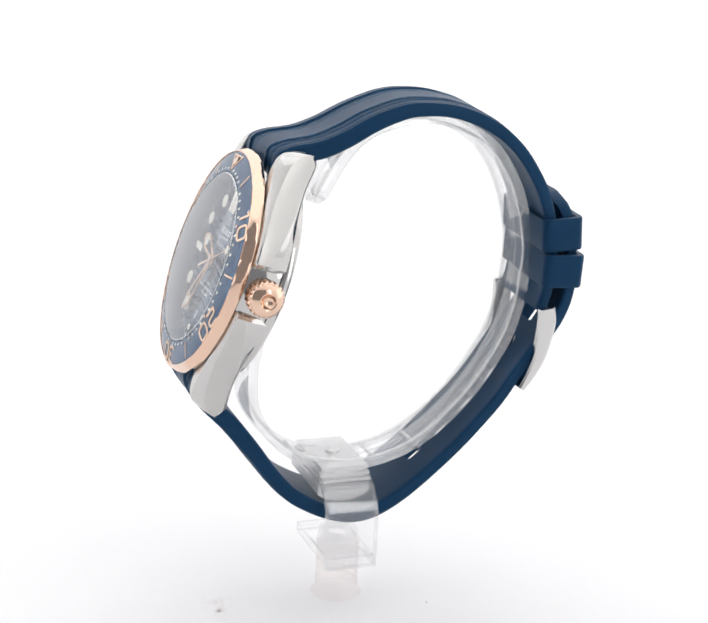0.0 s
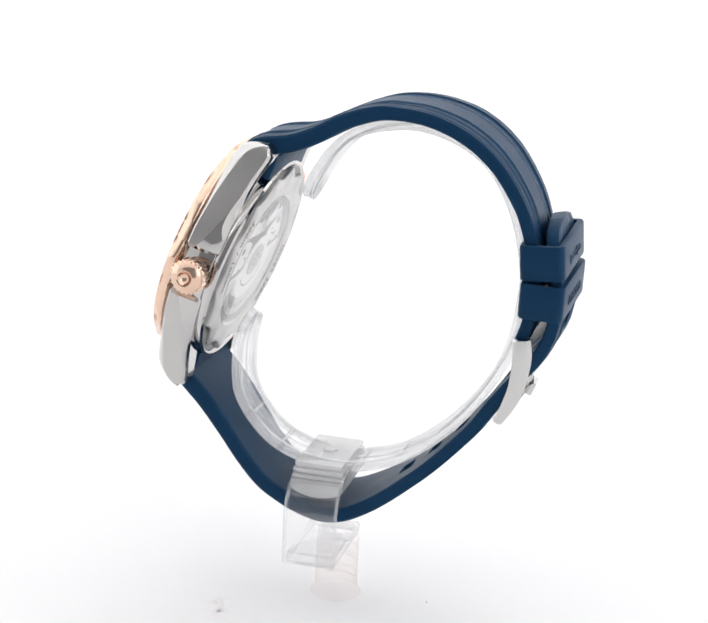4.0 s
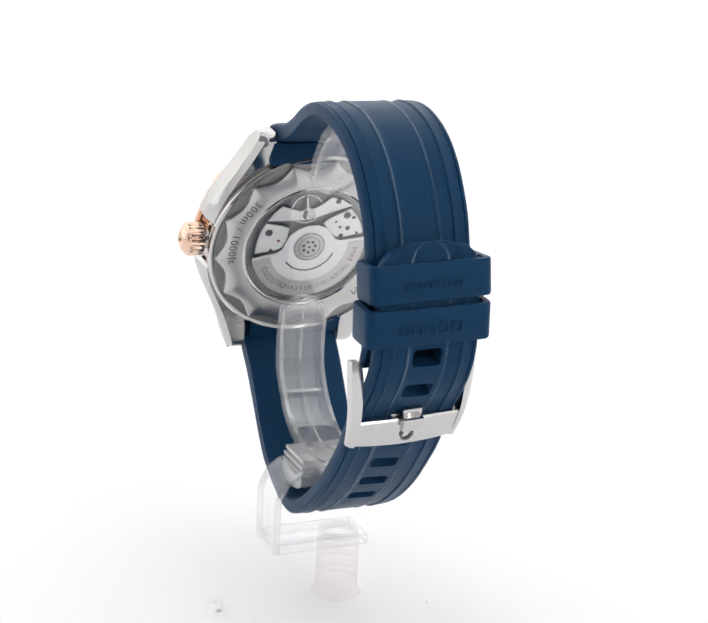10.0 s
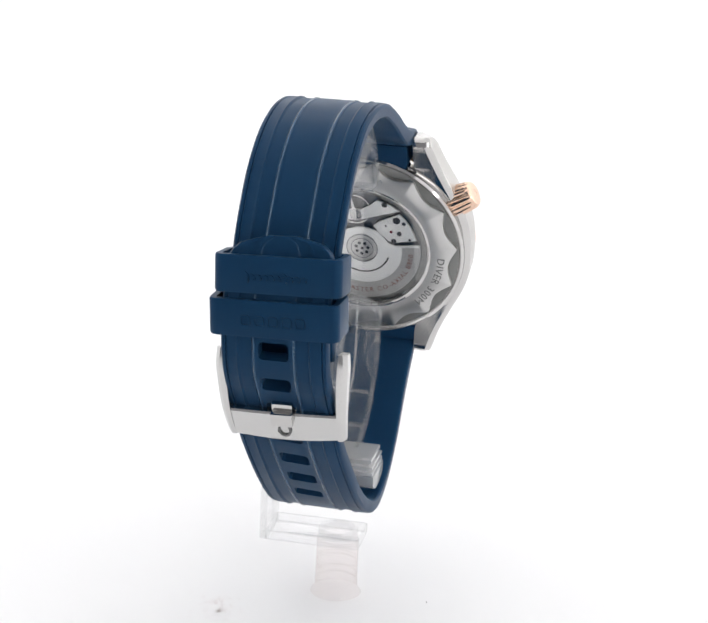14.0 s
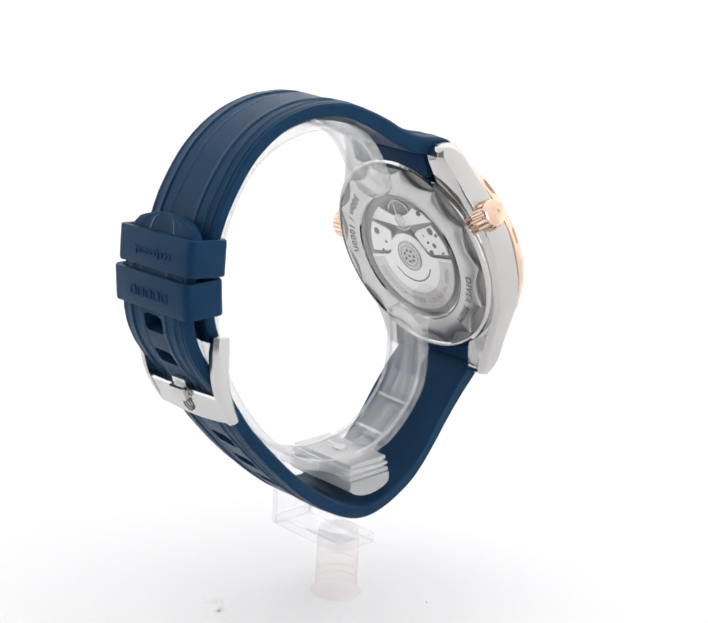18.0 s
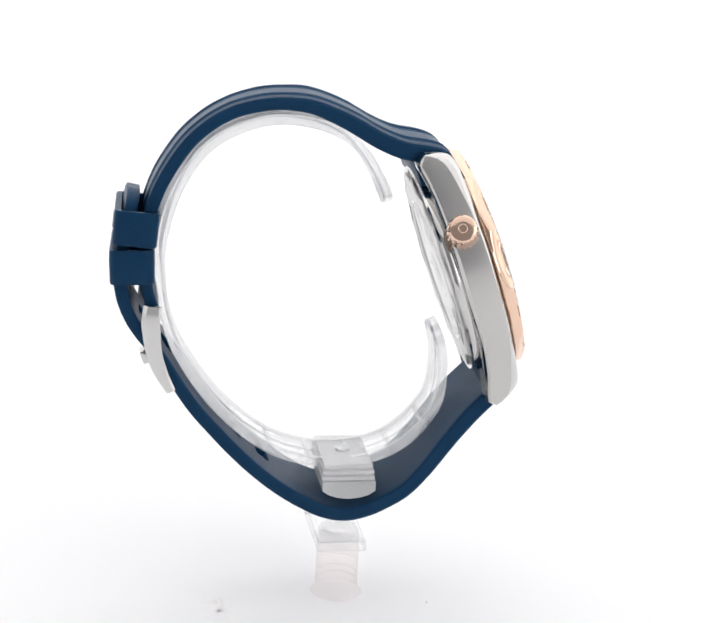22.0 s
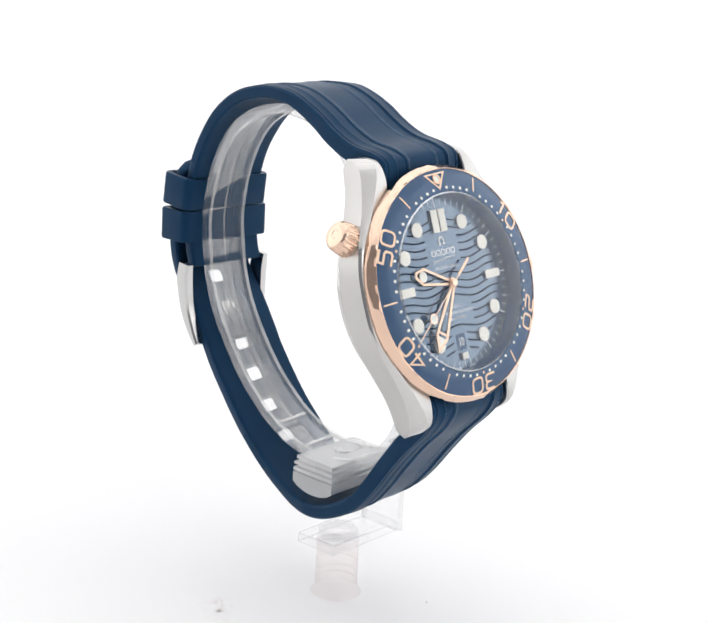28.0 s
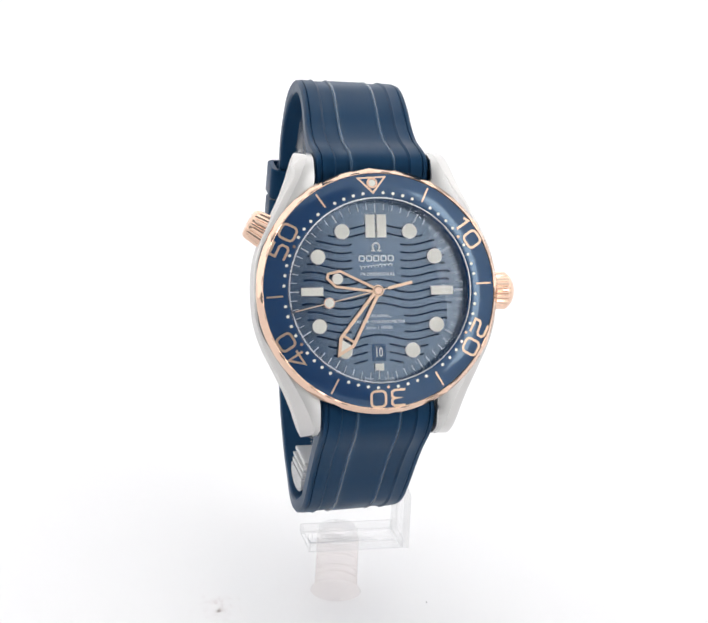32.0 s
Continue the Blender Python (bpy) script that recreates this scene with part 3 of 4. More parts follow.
def build_back():
    back = piece("case_back", revolve([(13.2, -7.3), (19.7, -7.3), (20.0, -7.9), (19.9, -8.6), (19.5, -8.95), (19.2, -8.8), (18.95, -8.45), (13.2, -8.45)], 120), POLISHED, "polished steel case back")
    prof = [(13.3, -8.4), (18.8, -8.5), (18.75, -9.1), (18.45, -9.3), (14.0, -9.38), (13.5, -9.3)]
    part("wave_ring", revolve(prof, 336, lambda a, k: -1.75 * abs(sin(7 * (a + 0.1))) if 0 < k < 4 else 0), SATIN, back, "satin ring with a scalloped edge")
    part("recess", revolve([(13.4, -8.42), (18.9, -8.42), (18.9, -8.5), (13.4, -8.5)], 96), RECESS, back, "grey recessed ring")
    part("inner_rim", revolve([(12.9, -8.4), (13.5, -8.4), (13.5, -9.36), (13.25, -9.42), (12.9, -9.2)], 96), POLISHED, back)
    part("movement_ring", revolve([(11.6, -7.9), (12.9, -7.9), (12.9, -8.0), (11.6, -8.05)], 96), RECESS, back, "grey ring round the movement")
    part("movement", moved(slab(disc_outline(12.9, 72), 0, 0.75), Matrix.Translation((0, 0, -7.15)) @ Matrix.Rotation(pi, 4, "X")), SHADE, back, "dark movement base")

    def down(bm):   # drawn facing +z, turned to face the wrist; x is mirrored
        return moved(bm, Matrix.Rotation(pi, 4, "Y"))

    def works(bm):  # the movement sits a tenth of a right angle askew
        return down(moved(bm, Matrix.Rotation(radians(10.4), 4, "Z")))
    arc = [(11.0 * cos(t), 11.0 * sin(t)) for t in np.linspace(radians(3), radians(38), 10)]
    part("bridge", works(slab(arc + [(7.4, 6.3), (4.4, 5.5), (3.1, 4.6), (3.9, 3.0), (5.4, 1.0), (6.6, 0.5)], 8.4, 8.75, 0.1)), PLATE, back, "steel bridge")
    arc = [(10.8 * cos(t), 10.8 * sin(t)) for t in np.linspace(radians(140), radians(177), 10)]
    part("bridge", works(slab(arc + [(-6.6, 0.5), (-5.2, 1.0), (-4.3, 2.6), (-3.7, 4.9), (-5.0, 5.7)], 8.4, 8.75, 0.1)), PLATE, back, "steel bridge")
    part("balance_bridge", works(slab([(0, 6.0), (3.6, 6.5), (6.6, 7.0), (9.0, 7.3), (7.4, 8.9), (5.0, 10.1), (3.2, 9.0), (1.3, 8.3), (0, 8.7), (-1.3, 8.3), (-3.0, 9.0), (-4.8, 10.1), (-6.6, 8.9), (-8.0, 7.5), (-3.6, 6.6)], 8.45, 8.7, 0.08)), PLATE, back, "curved steel balance bridge")
    part("balance_wheel", works(join(moved(revolve([(2.9, 8.0), (3.2, 8.0), (3.2, 8.2), (2.9, 8.2)], 40), Matrix.Translation((0, 8.2, 0))), stroke([(-2.9, 8.2), (2.9, 8.2)], 0.35, 8.02, 8.18))), POLISHED, back)
    part("regulator", works(slab([(-0.35, 7.6), (0.35, 7.6), (0.12, 11.2), (-0.12, 11.2)], 8.7, 8.85)), POLISHED, back)
    part("balance_jewel", works(revolve([(0, 8.92), (0.9, 8.9), (1.25, 8.8), (1.25, 8.7), (0, 8.7)], 24, closed=False)), POLISHED, back).matrix_basis = Matrix.Translation((-0.2 * MM, 0, 0)) @ Matrix.Rotation(radians(-10.4), 4, "Z") @ Matrix.Translation((0, 7.3 * MM, 0))
    for x, y, r in ((-7.83, 4.84, 0.75), (-7.7, 0.75, 0.32), (7.9, 5.4, 0.75), (7.9, 2.45, 0.5), (6.5, 0.95, 0.5), (9.7, 0.95, 0.28), (5.6, 4.4, 0.22), (6.2, 9.0, 0.55), (9.2, 4.6, 0.4)):
        part("screw", works(slab(disc_outline(r, 14, x, y), 8.66, 8.78)), DARK, back)
    for x, y in ((-6.0, 2.6), (6.4, 3.0)):
        part("jewel", works(slab(disc_outline(0.3, 14, x, y), 8.7, 8.82)), RUBY, back)
    # the winding rotor: a half disc
    rim = [(11.5 * cos(t), 11.5 * sin(t)) for t in np.linspace(radians(181), radians(359), 44)]
    half = rim + [(6.4, 0.0), (5.3, 0.6), (4.7, 1.9), (3.7, 3.4), (2.0, 4.4), (0, 4.75), (-2.0, 4.4), (-3.7, 3.4), (-4.7, 1.9), (-5.3, 0.6), (-6.4, 0.0)]
    part("rotor", works(slab(half, 8.78, 9.0, 0.08)), PLATE, back, "steel winding rotor")
    band = [(11.4 * cos(t), 11.4 * sin(t)) for t in np.linspace(radians(184), radians(356), 44)] + [(7.9 * cos(t), 7.9 * sin(t)) for t in np.linspace(radians(356), radians(184), 44)]
    part("rotor_rim", works(slab(band, 8.95, 9.04)), SATIN, back, "heavy outer band of the rotor")
    part("rotor_hub", works(revolve([(0.0, 9.1), (3.0, 9.1), (3.2, 9.0), (3.2, 8.9), (0, 8.9)], 40, closed=False)), SATIN, back)
    for r in (2.95, 2.1):
        part("hub_ring", works(revolve([(r, 9.08), (r + 0.14, 9.08), (r + 0.14, 9.14), (r, 9.14)], 40)), SHADE, back)
    for k in range(7):
        a = 2 * pi * k / 7
        part("bearing_ball", works(slab(disc_outline(0.34, 12, 1.2 * cos(a), 1.2 * sin(a)), 9.05, 9.14)), DARK, back)
    part("bearing_ball", works(slab(disc_outline(0.3, 12), 9.05, 9.14)), DARK, back)
    part("rotor_slot", works(stroke([(5.4 * cos(t), 5.4 * sin(t)) for t in np.linspace(radians(208), radians(332), 24)], 0.3, 8.98, 9.03)), DARK, back)
    part("engraving", works(bend(letters("MASTER CO-AXIAL 8800", 1.45, 9.05, 0.02, 1.22), 9.7, radians(292), False)), RED_INK, back, "reddish engraved lettering")
    for k in range(6):
        part("name_bar", works(moved(stroke(rect_outline(9.7, 0, 1.0, 0.75, 0, 0.2, 2), 0.14, 9.04, 9.07, closed=True), Matrix.Rotation(radians(199 + 7.2 * k), 4, "Z"))), ENGRAVE, back)
    part("engraving", down(bend(letters("300m / 1000ft", 2.3, 9.38, 0.03, 1.1), 15.6, radians(164), False)), ENGRAVE, back, "dark engraved lettering")
    part("engraving", down(bend(letters("DIVER 300M", 2.1, 9.38, 0.03, 1.12), 15.5, radians(-24), True)), ENGRAVE, back, "dark engraved lettering")
    g = part("back_glass", down(revolve([(0, 9.42), (12.4, 9.36), (12.95, 9.25)], 72, closed=False)), BACK_GLASS, back, "clear sapphire window")
    g.visible_shadow = False
    return back


# ---- the strap ----
# the outer face's middle line: y, z, lean of the face per half width (y, z), sideways drift
UPPER = [(18.6, -1.3, -0.38, 0, 0.3), (20.8, -0.6, -0.38, 0, 0.4), (22.9, -0.5, -0.38, 0, 0.45), (24.9, -2.7, -0.35, 0, 0.5), (27.4, -7.2, -0.25, 0, 0.6), (30.6, -10.8, -0.15, 0, 0.9), (33.9, -13.7, -0.1, 0, 1.3), (36.9, -16.9, -0.2, 0, 1.7), (39.4, -20.3, -0.4, 0, 2.0),
         (41.0, -24.0, -0.6, 0, 2.2), (42.1, -27.7, -0.7, 0, 2.4), (42.6, -31.4, -0.8, 0, 2.5), (42.6, -35.3, -0.9, 0, 2.6), (41.7, -39.9, -0.9, 0, 2.6), (39.5, -45.0, -0.9, -0.1, 2.6),
         (35.3, -50.7, -0.8, -0.1, 2.5), (31.0, -54.6, -0.8, -0.1, 2.5), (26.8, -57.2, -0.8, -0.1, 2.4), (21.4, -59.4, -0.7, -0.1, 2.3), (16.4, -60.8, -0.7, 0.0, 2.1), (12.5, -61.0, -0.7, 0.0, 1.9)]
LOWER = [(-18.6, -1.6, -0.38, 0.0, -1.2), (-20.8, -1.2, -0.38, 0.0, -1.3), (-22.9, -2.4, -0.38, 0.0, -1.35), (-25.1, -5.4, -0.4, 0.0, -1.4), (-27.7, -10.6, -0.3, 0.0, -1.45), (-30.9, -16.0, -0.2, 0.0, -1.5), (-34.6, -21.7, -0.1, 0.0, -1.6),
         (-37.2, -26.7, 0.0, 0.0, -1.6), (-38.3, -31.5, 0.0, 0.0, -1.65), (-38.6, -36.1, 0.0, -0.2, -1.6), (-37.9, -40.5, 0.0, -0.4, -1.5), (-35.8, -44.3, 0.0, -0.4, -1.3), (-32.4, -47.6, 0.0, -0.3, -1.0), (-28.5, -50.5, 0.1, -0.2, -0.8),
         (-23.8, -53.3, 0.2, -0.1, -0.5), (-18.7, -55.9, 0.2, -0.1, -0.2), (-13.0, -58.3, 0.3, -0.1, 0.3), (-7.2, -60.4, 0.3, 0.0, 0.8), (-1.8, -61.7, 0.2, 0.1, 1.2), (4.1, -63.1, -0.2, 0.0, 1.6), (10.6, -65.1, -0.5, 0.1, 1.9),
         (16.6, -65.4, -0.6, 0.1, 2.1), (21.8, -63.8, -0.7, 0.0, 2.3), (27.2, -61.2, -0.8, -0.1, 2.4), (34.2, -56.9, -0.8, -0.2, 2.5)]


def cross_section(w, th, ridge):
    """Points round the strap's section: (x, height above the inner face), outer face first."""
    k = w / 9.3
    cut, bead = 0.25 * min(1, ridge / 0.15), 0.14 * min(1, ridge / 0.15)
    half = [(9.3, th - 0.55), (9.0, th - 0.12), (8.5, th - 0.05), (8.35, th - cut), (8.2, th - 0.02), (6.6, th), (6.38, th + bead), (6.16, th), (6.0, th - ridge),
            (3.9, th - ridge), (3.74, th), (3.52, th + bead), (3.3, th), (2.6, th)]
    outer = [(-x, h) for x, h in half] + half[::-1]
    inner = [(x, 0.4 if abs(x) == 9.3 else (0.08 if abs(x) == 9.0 else 0)) for x, _ in outer]
    return [(x * k, h) for x, h in outer], [(x * k, h) for x, h in inner]


def strap_bm(line, thick, width, ridge, holes=(), steps=90, hole_half=1.65):
    """Sweeps the section along the line of the outer face; holes: places along it, in millimetres, of the slots."""
    _, total = spline(line, 10)
    at = set(np.linspace(0, total, steps).tolist())
    for h in holes:
        at = {q for q in at if abs(q - h) > hole_half + 0.5}
        at |= {h - hole_half, h - hole_half + 0.45, h + hole_half - 0.45, h + hole_half}
    at = sorted(at)
    pts, _ = spline(line, at)
    bm = bmesh.new()
    top, low = [], []
    for i, s in enumerate(at):
        a, b = pts[max(0, i - 1)], pts[min(len(at) - 1, i + 1)]
        t = (b - a)[:2] / np.linalg.norm((b - a)[:2])
        n = np.array([-t[1], t[0]])             # towards the inner face
        if np.dot(n, np.array([0.0, -33.0]) - pts[i][:2]) < 0:
            n = -n
        f = s / total
        th, w = thick(f), width(f)
        up, dn = cross_section(w, th, ridge(f))
        if any(abs(abs(s - h) - hole_half) < 1e-6 for h in holes):      # rounded corners of a slot
            up, dn = ([(x * (0.8 if abs(x) < 3.0 else 1), h) for x, h in row] for row in (up, dn))

        def place(x, h):
            p = pts[i][:2] + n * (th - h) + pts[i][2:4] * (x / 9.3)
            return (x + pts[i][4], p[0], p[1])
        top.append([bm.verts.new(place(x, h)) for x, h in up])
        low.append([bm.verts.new(place(x, h)) for x, h in dn])
    nv = len(top[0])
    mid = nv // 2 - 1
    gaps = set()
    for i in range(len(at) - 1):
        c = (at[i] + at[i + 1]) / 2
        if any(abs(c - h) < hole_half for h in holes):
            gaps.add(i)
    for i in range(len(at) - 1):
        for j in range(nv - 1):
            if i in gaps and j == mid:
                continue
            f = bm.faces.new((top[i][j], top[i][j + 1], top[i + 1][j + 1], top[i + 1][j]))
            # the inner beads take the brighter glint copy
            f.material_index = 1 if j in (10, 11, nv - 12, nv - 13) else 0
            bm.faces.new((low[i][j], low[i + 1][j], low[i + 1][j + 1], low[i][j + 1]))
        bm.faces.new((top[i][0], top[i + 1][0], low[i + 1][0], low[i][0]))
        bm.faces.new((top[i][-1], low[i][-1], low[i + 1][-1], top[i + 1][-1]))
        if i in gaps:
            for j in (mid, mid + 1):
                bm.faces.new((top[i][j], low[i][j], low[i + 1][j], top[i + 1][j]))
            for i0 in (i, i + 1):
                if (i0 == i and i - 1 not in gaps) or (i0 == i + 1 and i + 1 not in gaps):
                    bm.faces.new((top[i0][mid], top[i0][mid + 1], low[i0][mid + 1], low[i0][mid]))
    for e in (0, -1):
        for j in range(nv - 1):
            bm.faces.new((top[e][j], low[e][j], low[e][j + 1], top[e][j + 1]))
    return bm


def ramp(*pairs):
    xs, ys = [p[0] for p in pairs], [p[1] for p in pairs]
    return lambda f: float(np.interp(f, xs, ys))


def frame_at(y, z, ty, tz):
    """A pose in the watch's space: x stays, local y runs along (ty, tz) in the side plane, local z points outwards."""
    d = Vector((0, ty, tz)).normalized()
    o = Vector((1, 0, 0)).cross(d)
    return Matrix(((1, d.x, o.x, 0), (0, d.y, o.y, y * MM), (0, d.z, o.z, z * MM), (0, 0, 0, 1)))


def tube_loop(w, d, t, h, r):
    """A flat band bent to a rounded rectangle, w wide and d deep outside, t thick, h high along y."""
    out = rect_outline(0, 0, w, d, 0, r, 5)
    inn = rect_outline(0, 0, w - 2 * t, d - 2 * t, 0, max(0.4, r - t), 5)
    rows = []
    for (x, z), (u, q) in zip(out, inn):
        e = 0.3
        cx, cz = x - (x - u) * 0.15, z - (z - q) * 0.15
        rows.append([(cx, -h / 2, cz), (x, -h / 2 + e, z), (x, h / 2 - e, z), (cx, h / 2, cz), (u, h / 2, q), (u, -h / 2, q)])
    return grid_bm(rows, close_u=True, close_v=True)


def build_strap():
    upper = piece("upper_strap", strap_bm(UPPER, ramp((0, 3.3), (0.06, 3.3), (0.14, 3.4), (0.25, 3.1), (0.4, 2.5), (0.75, 2.4), (1, 2.2)), ramp((0, 9.9), (0.12, 9.85), (0.5, 9.2), (1, 8.9)),
                                  ramp((0, 0.26), (0.1, 0.22), (0.3, 0.17), (1, 0.15))), [RUBBER, RIDGE_GLINT], "ribbed blue rubber strap half", 35, None, LOOSE)
    _, total = spline(LOWER, 10)
    fine, _ = spline(LOWER, 800)
    first = 0
    for i in range(800):
        if fine[i][0] < 17.2:
            first = i
    s0 = total * first / 799
    holes = [s0 - 0.1 - 7.25 * k for k in range(7)]

    def tail(f):
        w = float(np.interp(f, [0, 0.12, 0.5, 0.97], [9.9, 9.7, 9.4, 8.9]))
        d = (1 - f) * total
        if d < 4.5:
            w = min(w, 2.5 + 6.4 * sqrt(max(0, 1 - (1 - d / 4.5) ** 2)))
        return w
    lower = piece("lower_strap", strap_bm(LOWER, ramp((0, 3.3), (0.05, 3.3), (0.11, 3.3), (0.2, 2.9), (0.5, 2.6), (1, 2.3)), tail,
                                  ramp((0, 0.26), (0.3, 0.18), (0.9, 0.15), (0.94, 0.02), (1, 0.02)), holes, 110), [RUBBER, RIDGE_GLINT], "ribbed blue rubber strap half with a row of slots", 35, None, LOOSE)
    for half, sign, deep, high in ((upper, 1, 23.2, -2.0), (lower, -1, 22.0, -4.2)):
        part("strap_end", moved(box(-9.9, 9.9, 18.3, deep, -7.3, high, 0.6), Matrix.Translation((0.45 if sign > 0 else -1.35, 0, 0)) @ Matrix.Rotation(radians(-2.3), 4, "Z") @ Matrix.Diagonal((1, sign, 1, 1))), RUBBER, half, "thick rubber end between the lugs")
    for y, z, w, ty, tz in ((27.6, -58.0, 21.4, 5.3, 2.5), (21.3, -60.9, 22.0, 5.5, 1.9)):
        m = Matrix.Translation((0.0023, 0, 0.0004)) @ frame_at(y, z, ty, tz) @ Matrix.Rotation(radians(-4.5), 4, "Z") @ Matrix.Rotation(radians(-2.5), 4, "Y")
        lp = piece("strap_loop", tube_loop(w, 8.0, 1.15, 6.2, 1.5), RUBBER, "blue rubber keeper loop with raised lettering", 35, m, LOOSE)
        if y > 22:
            part("embossed_script", moved(stroke([(-5.2 + 0.105 * i + 0.25 * sin(i * 0.62), (0.36 + 0.4 * (i < 9 or 60 < i < 70)) * cos(i * 0.62)) for i in range(101)], 0.24, -0.02, 0.12), Matrix.Translation((0, -0.4, -4.05)) @ Matrix.Rotation(pi, 4, "Y")), RUBBER, lp)
        else:
            for k in range(5):
                part("embossed_bar", moved(stroke(rect_outline(-4.6 + 2.3 * k, 0, 1.5, 1.6, 0, 0.35, 2), 0.3, -0.02, 0.13, closed=True), Matrix.Translation((0, -0.3, -4.05)) @ Matrix.Rotation(pi, 4, "Y")), RUBBER, lp)


def build_buckle():
    """The steel pin buckle: two curved arms, a cross bar, a pin bar and a prong."""
    pivot = Matrix.Translation((0, 0.006, -0.0617))
    SET = Matrix.Translation((0.0013, 0, -0.0002)) @ pivot @ Matrix.Rotation(radians(1.5), 4, "Y") @ Matrix.Rotation(radians(-4), 4, "Z") @ pivot.inverted()
    arm_mid = [(13.6, -59.7), (11.5, -60.8), (9.4, -61.5), (4.8, -62.5), (0.6, -62.5), (-2.7, -62.0)]
    depth = ramp((0, 3.2), (0.2, 3.4), (0.7, 2.6), (1, 1.7))
    buckle = None
    pts, _ = spline(arm_mid, 14)
    for side in (-1, 1):
        rows = []
        for i, (y, z) in enumerate(pts):
            f = i / 13
            t = pts[min(13, i + 1)] - pts[max(0, i - 1)]
            t /= np.linalg.norm(t)
            n = np.array([t[1], -t[0]])
            if n[1] > 0:
                n = -n
            x1 = np.interp(f, [0, 0.15, 1], [11.1, 11.3, 10.3])
            x0 = np.interp(f, [0, 0.15, 1], [9.7, 9.5, 8.9])
            d = depth(f) / 2
            zz = z
            sec = [(x0, -d), (x1 - 0.3, -d), (x1, -d + 0.4), (x1, d - 0.7), (x1 - 0.7, d), (x0, d)]
            rows.append([(side * x, y + n[0] * h, zz + n[1] * h) for x, h in sec])
        bm = grid_bm(rows, close_v=True, caps=True)
        if buckle is None:
            buckle = piece("buckle", revolve([(0, -8.4), (0.6, -8.4), (0.6, 8.4), (0, 8.4)], 16, closed=False), POLISHED, "steel pin buckle", 40,
                           SET @ Matrix.Translation((0, 13.8 * MM, -59.9 * MM)) @ Matrix.Rotation(pi / 2, 4, "Y"), LOOSE)
        part("arm", moved(bm, Matrix.Identity(4)), BUCKLE_STEEL, buckle, "satin steel arm", 30).matrix_basis = (Matrix.Translation((0, 13.8 * MM, -59.9 * MM)) @ Matrix.Rotation(pi / 2, 4, "Y")).inverted()
    inv = (Matrix.Translation((0, 13.8 * MM, -59.9 * MM)) @ Matrix.Rotation(pi / 2, 4, "Y")).inverted()
    rows = []
    for i in range(21):
        x = -9.6 + 19.2 * i / 20
        dip = 0.6 * max(0, 1 - (x / 9) ** 2)
        zo = -63.7 - 0.35 * cos(x / 10.4 * 1.4)
        rows.append([(x, 3.3, zo + 1.5), (x, 3.3, zo + 0.3), (x, 3.0, zo), (x, -2.3 - dip, zo + 0.75), (x, -2.7 - dip, zo + 1.1), (x, -2.7 - dip, zo + 1.8)])
    part("cross_bar", grid_bm(rows, close_v=True, caps=True), BUCKLE_STEEL, buckle, "satin cross bar with an engraved emblem", 30).matrix_basis = inv
    part("prong", box(-1.9, 1.9, 1.5, 4.1, -65.4, -64.0, 0.35), POLISHED, buckle, "polished prong").matrix_basis = inv
    part("prong_stem", box(-1.8, 1.8, 3.0, 5.4, -64.2, -61.8, 0.3), POLISHED, buckle).matrix_basis = inv
    part("emblem", moved(stroke([(-0.95, -1.1), (-0.4, -1.1), (-0.6, -0.6), (-0.7, 0), (-0.4, 0.55), (0, 0.7), (0.4, 0.55), (0.7, 0), (0.6, -0.6), (0.4, -1.1), (0.95, -1.1)], 0.24, 0, 0.1), Matrix.Translation((0, -0.7, -63.72)) @ Matrix.Rotation(radians(172), 4, "X") @ Matrix.Scale(1.5, 4)), ENGRAVE, buckle).matrix_basis = inv


build_case()
build_bezel()
build_dial()
hour_hand, minute_hand, seconds_hand = build_hands()
build_crystal()
build_crowns()
build_back()
build_strap()
build_buckle()


# ---- the clear stand ----
stand = tagged(new("watch_stand"), "clear acrylic C-shaped watch stand on a bracket", "display stand")
stand.matrix_basis = BASE
RING = [(15.9, -12.3), (18.6, -12.2), (22.6, -12.7), (27.2, -13.8), (31.7, -16.2), (35.8, -21.0), (38.9, -27.8), (39.4, -36.1), (37.1, -43.4), (31.3, -50.3), (23.2, -55.8), (17.2, -57.9), (10.3, -59.4),
        (1.6, -59.3), (-10.4, -56.1), (-20.7, -50.2), (-26.7, -43.2), (-29.6, -36.4), (-30.6, -29.0), (-29.0, -22.2), (-24.4, -15.6), (-17.4, -12.2), (-12.5, -11.2), (-9.0, -11.1)]


